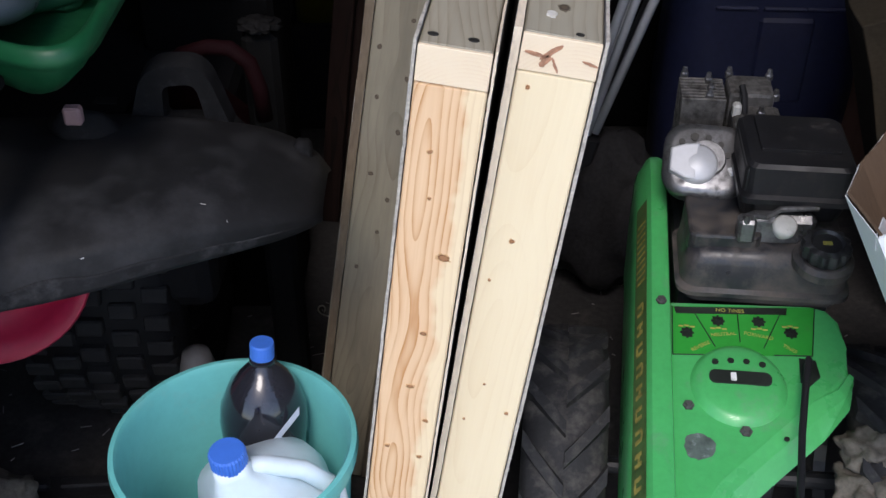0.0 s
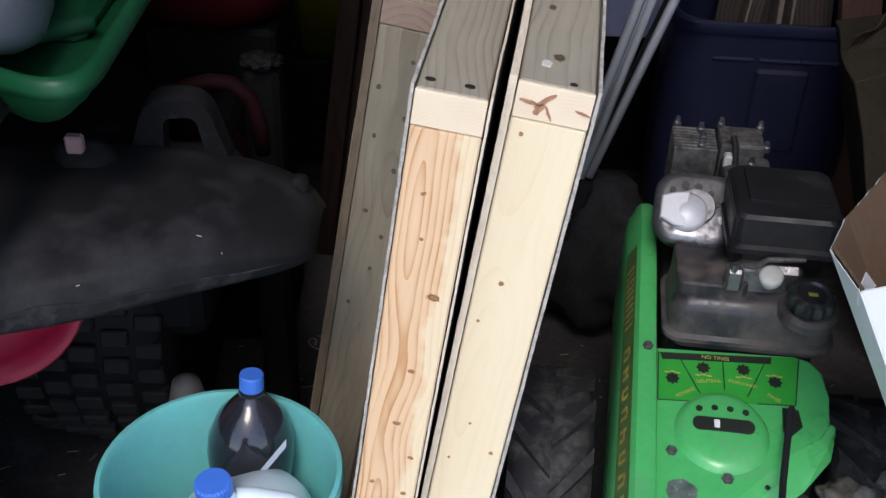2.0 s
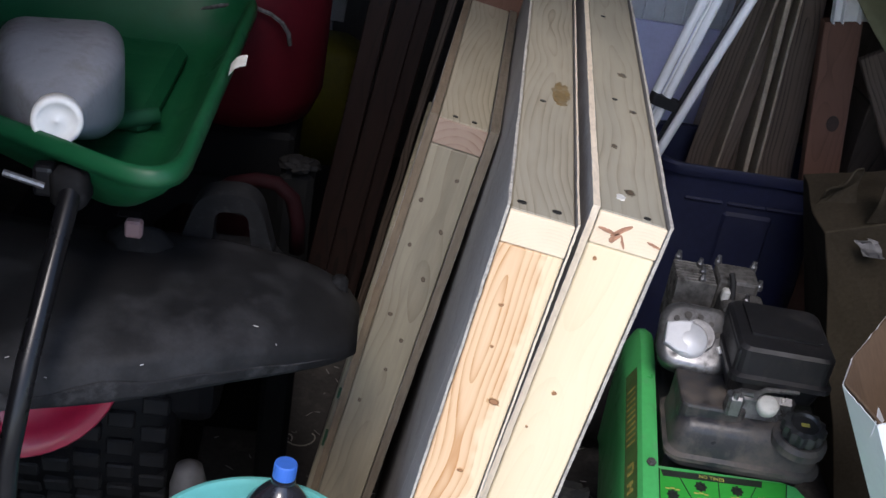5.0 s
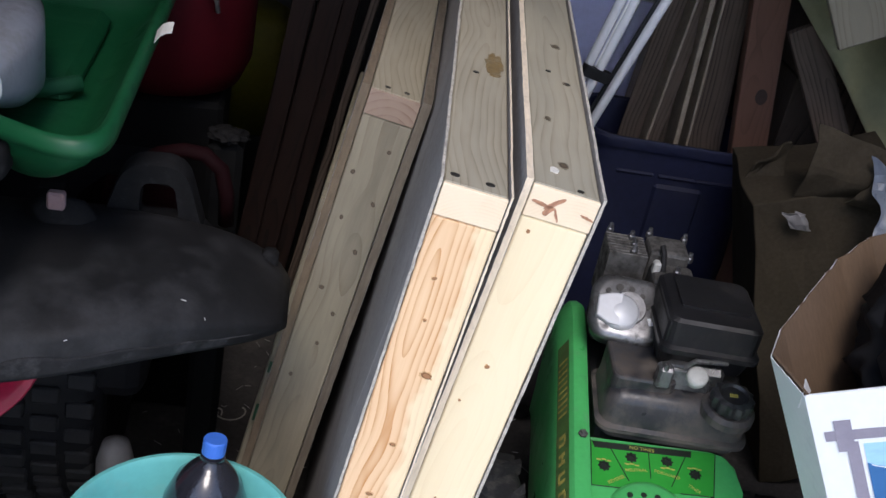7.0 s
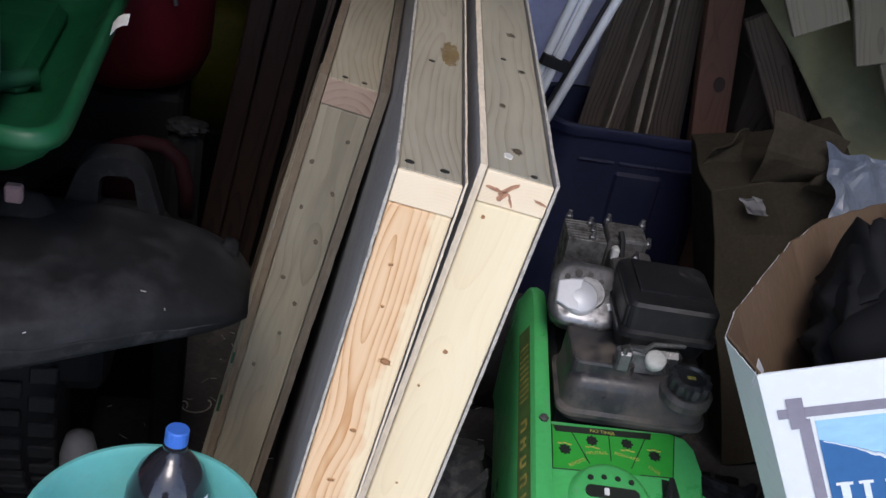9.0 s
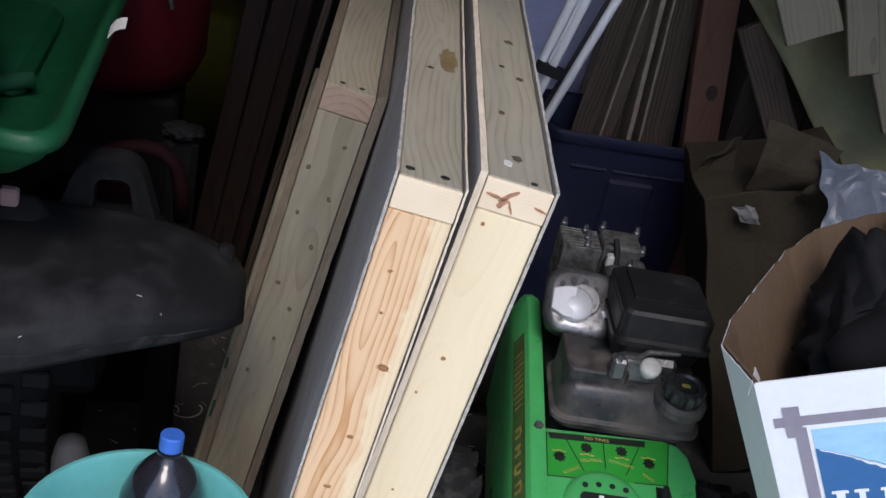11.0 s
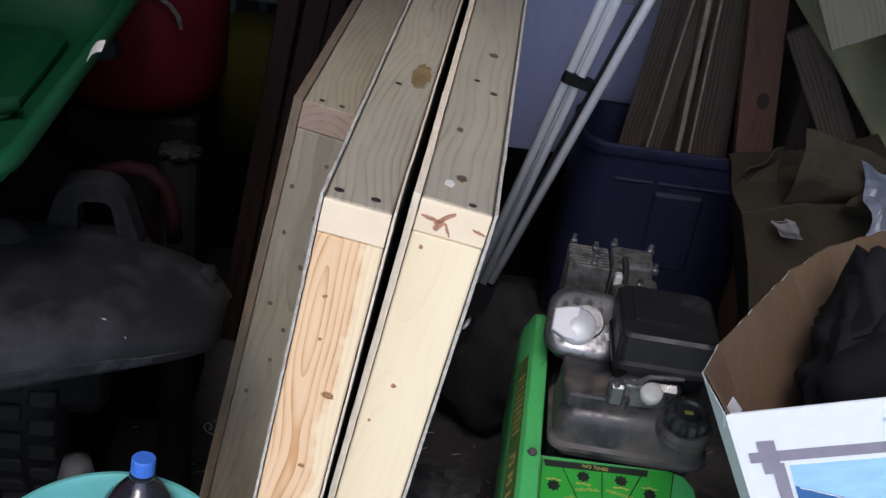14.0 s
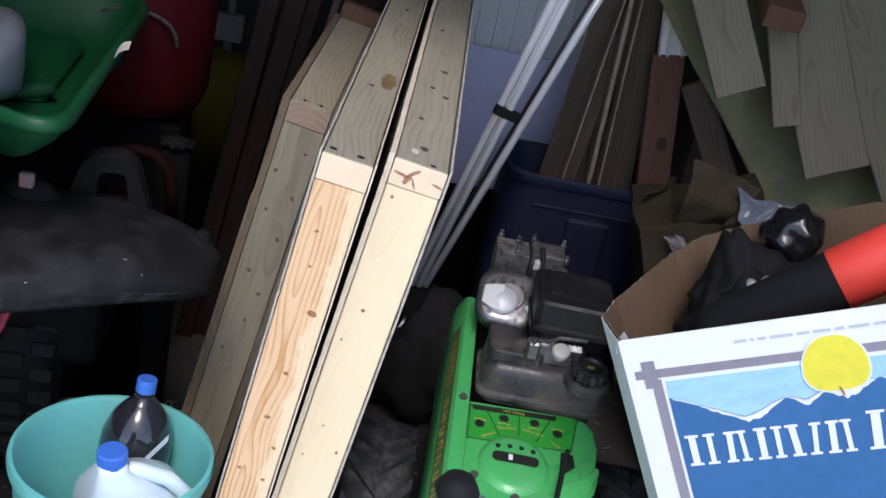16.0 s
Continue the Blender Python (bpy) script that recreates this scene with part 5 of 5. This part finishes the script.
standing("lilac_sheet", pose(0.355, 2.68, 0.36, -2, 0, 0), 0.405, 0.42, 0.012, M_lilac, "smooth lilac-grey sheet standing on an added black block", "sheet")
# Black block added where there is only shade; it carries the lilac sheet.
crate = thing("shade_block", pose(0.3, 2.62, 0), "added black block in place of the dark under the sheet", "crate")
part("shade_block_body", block(0, 0.48, 0, 0.14, 0, 0.32, 0.006), M_dimblack, crate)
part("shade_block_rim", block(-0.008, 0.488, -0.008, 0.148, 0.322, 0.358, 0.005), M_dimblack, crate, "rim of the added black block")
sid = thing("siding_panel", pose(0.385, 2.78, 0, -2, 0, 0), "pale grey ribbed siding panel standing upright", "panel")
part("siding_body", block(0, 0.42, 0, 0.012, 0, 1.5), M_siding, sid)
for i in range(7):
    part("siding_rib", block(0.03 + i * 0.054, 0.036 + i * 0.054, -0.006, 0.0, 0, 1.5, 0.002), M_siding, sid)
standing("plywood_sheet", pose(0.56, 2.36, 0, -3, 4, -20), 0.1, 1.5, 0.012, M_brown_ply, "dark brown plywood sheet leaning upright", "plywood")
standing("plywood_sheet", pose(0.6, 2.38, 0, -3, 4.5, -12), 0.14, 1.5, 0.012, M_brown_ply, "dark brown plywood sheet leaning upright", "plywood", 3)
for x, lean, t in ((0.61, 4.2, 0.006), (0.742, -2.0, 0.012), (0.772, -2.0, 0.006)):
    bm = rough_block(0, t, -0.01, 0.3, 0, 1.5, 6, 0.003, x * 9)
    tagged(at_pose(part("plywood_edge", bm, M_plystrip), pose(x, 2.3, 0, -1, lean, -4)), "thin plywood strip with a pale splintered edge", "plywood")
standing("cedar_board", pose(0.945, 2.25, 0.0, 0, -9.5, -3), 0.083, 0.965, 0.035, M_redboard, "reddish cedar board with a dark knot", "board", 5, 0.001)
bm = prism(ellipse(0, 0, 0.014, 0.019, 16), -0.001, 0.001)
tagged(at_pose(part("board_knot", bm, M_darkknot), pose(0.945, 2.25, 0.0, 0, -9.5, -3) @ pose(0.05, -0.0015, 0.73, 90, 0, 0)), "dark knot in the cedar board", "knot")
V = thing("white_trim_piece", pose(0.795, 2.235, 0.955, 0, -9, -3), "short white vinyl trim channel", "trim piece")
part("channel_back", block(0, 0.082, 0.02, 0.024, 0, 0.25), M_white_cap, V)
for x in (0.0, 0.02, 0.056, 0.078):
    part("channel_rib", block(x, x + 0.004, 0.0, 0.02, 0, 0.25, 0.001), M_white_cap, V)
standing("dark_plank", pose(0.83, 2.36, 0, 0, -6, -2), 0.09, 1.3, 0.03, M_brown_ply, "dark brown plank in shade", "board", 6)

standing("grey_plank", pose(1.42, 2.16, 0.0, 0, -32, -3), 0.075, 1.06, 0.02, M_brown_ply, "dull grey-brown plank leaning in shade", "board", 8)

# planks at the left, behind the panels; the reddish ones carry shade in their colour
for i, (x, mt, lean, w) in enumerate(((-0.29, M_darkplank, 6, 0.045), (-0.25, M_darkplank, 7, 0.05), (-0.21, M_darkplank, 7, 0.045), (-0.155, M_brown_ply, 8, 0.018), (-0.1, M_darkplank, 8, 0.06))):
    standing("plank", pose(x, 2.18 + 0.02 * i, 0, -3, lean, -7), w, 1.5, 0.03, mt, ("shade-darkened reddish plank", "shade-darkened reddish plank", "red-brown plank", "thin grey plank", "shade-darkened reddish plank")[i] + " leaning upright in shade", "board", i)
standing("short_board", pose(-0.16, 1.99, 0, 0, 9, -7), 0.1, 1.02, 0.03, M_redboard, "red-brown board end standing behind a panel", "board", 12)

# red can, yellow can and pale oddments in the dark
C = thing("red_can", pose(-0.42, 1.95, 0), "red plastic can, its colour darkened for the shade", "can")
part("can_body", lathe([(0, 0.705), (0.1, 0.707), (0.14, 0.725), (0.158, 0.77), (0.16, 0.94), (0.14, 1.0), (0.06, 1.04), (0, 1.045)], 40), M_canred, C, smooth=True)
# Added black support in place of the dark below the can.
part("can_stand", block(-0.12, 0.12, -0.1, 0.12, 0, 0.703, 0.01), M_dimblack, C, "added black support filling the dark beneath")
part("bail", tube([(0.12 * math.cos(a) - 0.02, -0.15 - 0.02 * math.sin(a), 0.86 + 0.09 * math.sin(a) + 0.25 * (0.02 + 0.12 * math.cos(a))) for a in (radians(k * 15) for k in range(13))], 0.004, 6), M_alu_dirty, C, "grey wire bail")
part("spout", lathe([(0, 0.04), (0.02, 0.04), (0.024, 0.0), (0.024, -0.02)], 16), M_rubber, C, "black spout cap").matrix_basis = pose(-0.02, -0.152, 0.85, 80, 0, 0)
Yc = thing("yellow_can", pose(-0.29, 2.7, 0), "dirty yellow plastic can in shade", "can")
part("can_body", loft([[(x, y, z) for x, y in rounded(-a, a, -a, a, 0.03, 4)] for z, a in ((0.3, 0.08), (0.46, 0.085), (0.6, 0.085), (0.62, 0.06))]), M_yellow, Yc, smooth=True)
part("can_stand", block(-0.1, 0.1, -0.1, 0.1, 0, 0.3, 0.01), M_rubber, Yc)
tools = thing("pale_tools", pose(-0.32, 2.85, 0), "pale grey tool handles standing in the dark", "tool")
part("handle", tube([(-0.05, 0, 0), (-0.06, 0.02, 1.0)], 0.01, 8), M_grey, tools)
part("handle", tube([(0.03, 0, 0), (0.02, 0.03, 0.95)], 0.012, 8), M_grey, tools)
part("head", rough_block(-0.09, 0.06, -0.02, 0.02, 0.62, 0.7, 2, 0.01), M_grey, tools)

rag = thing("crumpled_rag", pose(-0.27, 1.52, 0.0), "crumpled pale grey rag on an added dark support", "rag")
# Support added under the rag, black so it passes for shade.
part("rag_stand", block(-0.03, 0.025, 0.0, 0.06, 0, 0.783, 0.01), M_dimblack, rag, "added black support under the rag")
bm = bmesh.new()
bmesh.ops.create_icosphere(bm, subdivisions=4, radius=1)
for v in bm.verts:
    v.co = Vector((v.co.x * 0.028, v.co.y * 0.024, v.co.z * 0.01)) * (1 + 0.5 * noise.noise(v.co * 2.5) + 0.25 * noise.noise(v.co * 7)) + Vector((0, 0.01, 0.795))
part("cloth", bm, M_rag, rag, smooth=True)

# ---------------------------------------------------------------- right: tarp, grey boards, crumpled carton
def tarp(u, v):
    x = 0.66 + 1.3 * u
    edge = 1.28 - 0.95 * min(1.0, u * 2.2)
    z = 1.34 - v * (1.34 - 0.3)
    xx = 0.53 + 0.93 * v + u * (1.5 - 0.9 * v)
    y = 2.3 - 0.36 * v + 0.05 * noise.noise(Vector((xx * 4, v * 3, 0))) + 0.02 * math.sin(xx * 22 + v * 5)
    return Vector((xx, y, z))


tagged(part("tarp", sheet(tarp, 40, 30), M_tarp, smooth=True, solid=0.004), "olive canvas tarp draped over a pile", "tarp", kind="")
for k in range(4):
    for q in range(3):
        bm = rough_block(1.0 + 0.012 * q, 1.95, 2.37 + 0.175 * q, 2.535 + 0.175 * q, 0.25 * k, 0.25 * k + 0.246, 3, 0.004, k * 3 + q)
        tagged(part("timber_baulk", bm, M_brown_ply), "dark rough timber baulk stacked under the tarp", "timber", "stacked baulks")


def loose_board(x, y, z, w, length, lean, back, label, mt=M_greyboard, seed=1):
    bm = rough_block(0, w, 0, 0.018, 0, length, 5, 0.003, seed)
    return tagged(at_pose(part("grey_board", bm, mt), pose(x, y, z, back, lean, -4)), label, "board", "loose boards")


loose_board(0.87, 1.97, 0.945, 0.115, 0.9, -28, -14, "wide silvered board lying on the tarp", seed=1)
loose_board(1.028, 1.98, 0.9, 0.066, 0.9, -18, -14, "narrow silvered board lying on the tarp", seed=2)
loose_board(1.135, 1.95, 0.8, 0.15, 1.0, -26, -15, "split-ended silvered board lying on the tarp", seed=3)
loose_board(1.33, 1.93, 0.78, 0.15, 1.1, -32, -15, "silvered board lying on the tarp", seed=4)
loose_board(1.5, 1.95, 0.85, 0.12, 1.0, -33, -15, "silvered board lying on the tarp", seed=5)
tagged(at_pose(part("cedar_offcut", rough_block(0, 0.085, 0, 0.4, 0, 0.05, 3, 0.002, 7), M_redboard), pose(0.915, 1.96, 1.13, 12, 0, -8)), "red-brown timber offcut lying on boards", "board")

CB = thing("crumpled_carton", pose(1.06, 1.87, 0.035, 0, -19, -8), "crumpled dull brown carton with torn flaps, tipped over", "box")
part("carton_body", rough_block(-0.1, 0.2, -0.1, 0.16, 0, 0.7, 5, 0.016, 3), M_oldcard, CB)


def bent_flap(a, b2, c, e, y0, bulge, seed):
    """A torn flap between two lower and two upper corners given in x and z, buckled and ragged at its free edge."""
    def at(u, v):
        x = (a[0] * (1 - u) + b2[0] * u) * (1 - v) + (c[0] * (1 - u) + e[0] * u) * v
        z = (a[1] * (1 - u) + b2[1] * u) * (1 - v) + (c[1] * (1 - u) + e[1] * u) * v
        p = Vector((x, y0 - bulge * math.sin(math.pi * v) * (0.6 + 0.4 * u), z))
        return p + noise.noise_vector(Vector((u * 3, v * 3, seed))) * 0.009 * (0.3 + v)
    return sheet(at, 14, 10)


part("flap", bent_flap((-0.02, 0.705), (0.1, 0.69), (0.035, 0.85), (0.17, 0.765), -0.1, 0.03, 1.0), M_oldcard, CB, "bent torn flap", solid=0.004)
part("flap", bent_flap((0.07, 0.69), (0.15, 0.66), (0.13, 0.745), (0.2, 0.7), -0.125, 0.02, 5.0), M_oldcard, CB, "smaller torn flap", solid=0.004)
part("flap", bent_flap((-0.1, 0.69), (-0.02, 0.7), (-0.08, 0.73), (0.0, 0.77), 0.0, -0.02, 8.0), M_oldcard, CB, "bent back flap", solid=0.004)
part("paper_scrap", bent_flap((-0.03, 0.645), (0.01, 0.635), (-0.04, 0.685), (-0.005, 0.682), -0.122, 0.004, 12.0), M_grey, CB, "small pale paper scrap", solid=0.001)


def film_at(u, v):
    p = Vector((0.91 + 0.15 * u, 1.66 + 0.1 * v, 0.68 + 0.12 * v))
    return p + noise.noise_vector(p * 22) * 0.025


tagged(part("plastic_film", sheet(film_at, 16, 14), M_film, smooth=False, solid=0.001), "crumpled bluish plastic film", "plastic film")

# ---------------------------------------------------------------- mat, sack and caked mud
MT = thing("rubber_mat", pose(-0.66, 1.2, 0.0, 0, 0, 3), "black ribbed rubber mat on the dirt floor", "mat")
part("mat_base", rough_block(-0.24, 0.24, -0.25, 0.16, 0.0, 0.02, 3, 0.003), M_tread, MT)
bar_mesh = mesh_of(block(-0.05, 0.05, -0.012, 0.012, 0.019, 0.036, 0.004), M_tread, False, "mat_rib")
for i in range(9):
    for j in range(4):
        ob = new("mat_rib", bar_mesh)
        ob.parent = MT
        ob.matrix_basis = pose(-0.18 + 0.118 * j + (0.04 if i % 2 else 0), -0.225 + 0.045 * i, 0, 0, 0, random.uniform(-4, 4))


def lump(name, centre, size, material, label, category, seed, parent=None, rough=0.35):
    bm = bmesh.new()
    bmesh.ops.create_icosphere(bm, subdivisions=4, radius=1)
    for v in bm.verts:
        n = v.co.normalized()
        k = 1 + rough * noise.noise(n * 1.7 + Vector((seed, 0, 0))) + 0.4 * rough * noise.noise(n * 6 + Vector((seed, 3, 0))) + 0.2 * rough * noise.noise(n * 17)
        v.co = Vector((n.x * size[0], n.y * size[1], n.z * size[2])) * k
    ob = part(name, bm, material, parent, label, smooth=True)
    ob.matrix_basis = Matrix.Translation(centre)
    return ob if parent else tagged(ob, label, category)


lump("stone", (-0.74, 1.28, 0.05), (0.06, 0.05, 0.05), M_clod, "pale grey stone on the floor", "stone", 21)
lump("cloth_sack", (0.36, 1.97, 0.15), (0.13, 0.12, 0.17), M_greysack, "dusty dark grey sack on the floor", "sack", 4)
for k, (x, y, z, r) in enumerate(((0.31, -0.07, 0.372, 0.034), (0.37, -0.055, 0.385, 0.04), (0.3, -0.12, 0.335, 0.04), (0.36, -0.125, 0.34, 0.045), (0.41, -0.1, 0.35, 0.035), (0.33, -0.165, 0.29, 0.045), (0.4, -0.17, 0.285, 0.05))):
    lump("caked_mud", (x, y, z), (r * 1.2, r, r * 0.8), M_clod, "dry caked mud on the tyre", "", 7 + 5 * k, T, 0.55)

# ---------------------------------------------------------------- small things on the floor
W = thing("bent_wire", pose(-0.264, 1.81, 0.012), "small bent scrap of bright wire", "wire")
part("wire_curl", tube([(0.018 * math.cos(a) + 0.004 * k, 0.02 * math.sin(a), 0.012 + 0.0006 * k) for k, a in enumerate(radians(30 * k) for k in range(16))], 0.0016, 6), M_wire, W)
for i in range(9):
    x, y = 0.62 + random.uniform(-0.04, 0.1), 0.86 + random.uniform(-0.1, 0.12)
    bm = bmesh.new()
    bmesh.ops.create_icosphere(bm, subdivisions=3, radius=1)
    s = random.uniform(0.04, 0.08)
    for v in bm.verts:
        v.co = v.co * s * (1 + 0.45 * noise.noise(v.co * 2 + Vector((i * 5, 0, 0))) + 0.2 * noise.noise(v.co * 7 + Vector((i * 3, 0, 0)))) + Vector((0, 0, s * 0.6))
    tagged(at_pose(part("mud_clod", bm, M_clod), pose(x, y, 0)), "dry grey-brown clod of mud", "clod", "mud clods")
bm = bmesh.new()
for i in range(500):
    x, y = random.uniform(-1.2, 0.9), random.uniform(0.6, 2.2)
    a, l = random.uniform(0, math.tau), random.uniform(0.006, 0.025)
    tube([(x, y, 0.004), (x + l * math.cos(a), y + l * math.sin(a), 0.006)], 0.0009, 3, bm=bm)
for i in range(11):
    p = fender(random.uniform(0.45, 0.97), random.uniform(0.03, 0.45)) + QO + Vector((0, -0.003, 0.004))
    a, l = random.uniform(0, math.tau), random.uniform(0.003, 0.009)
    tube([p, p + Vector((l * math.cos(a), l * 0.3, l * 0.6 * math.sin(a)))], 0.0006, 3, bm=bm)
tagged(part("chaff", bm, M_rope), "scattered straw chaff on the dirt floor", "chaff", kind="stuff")
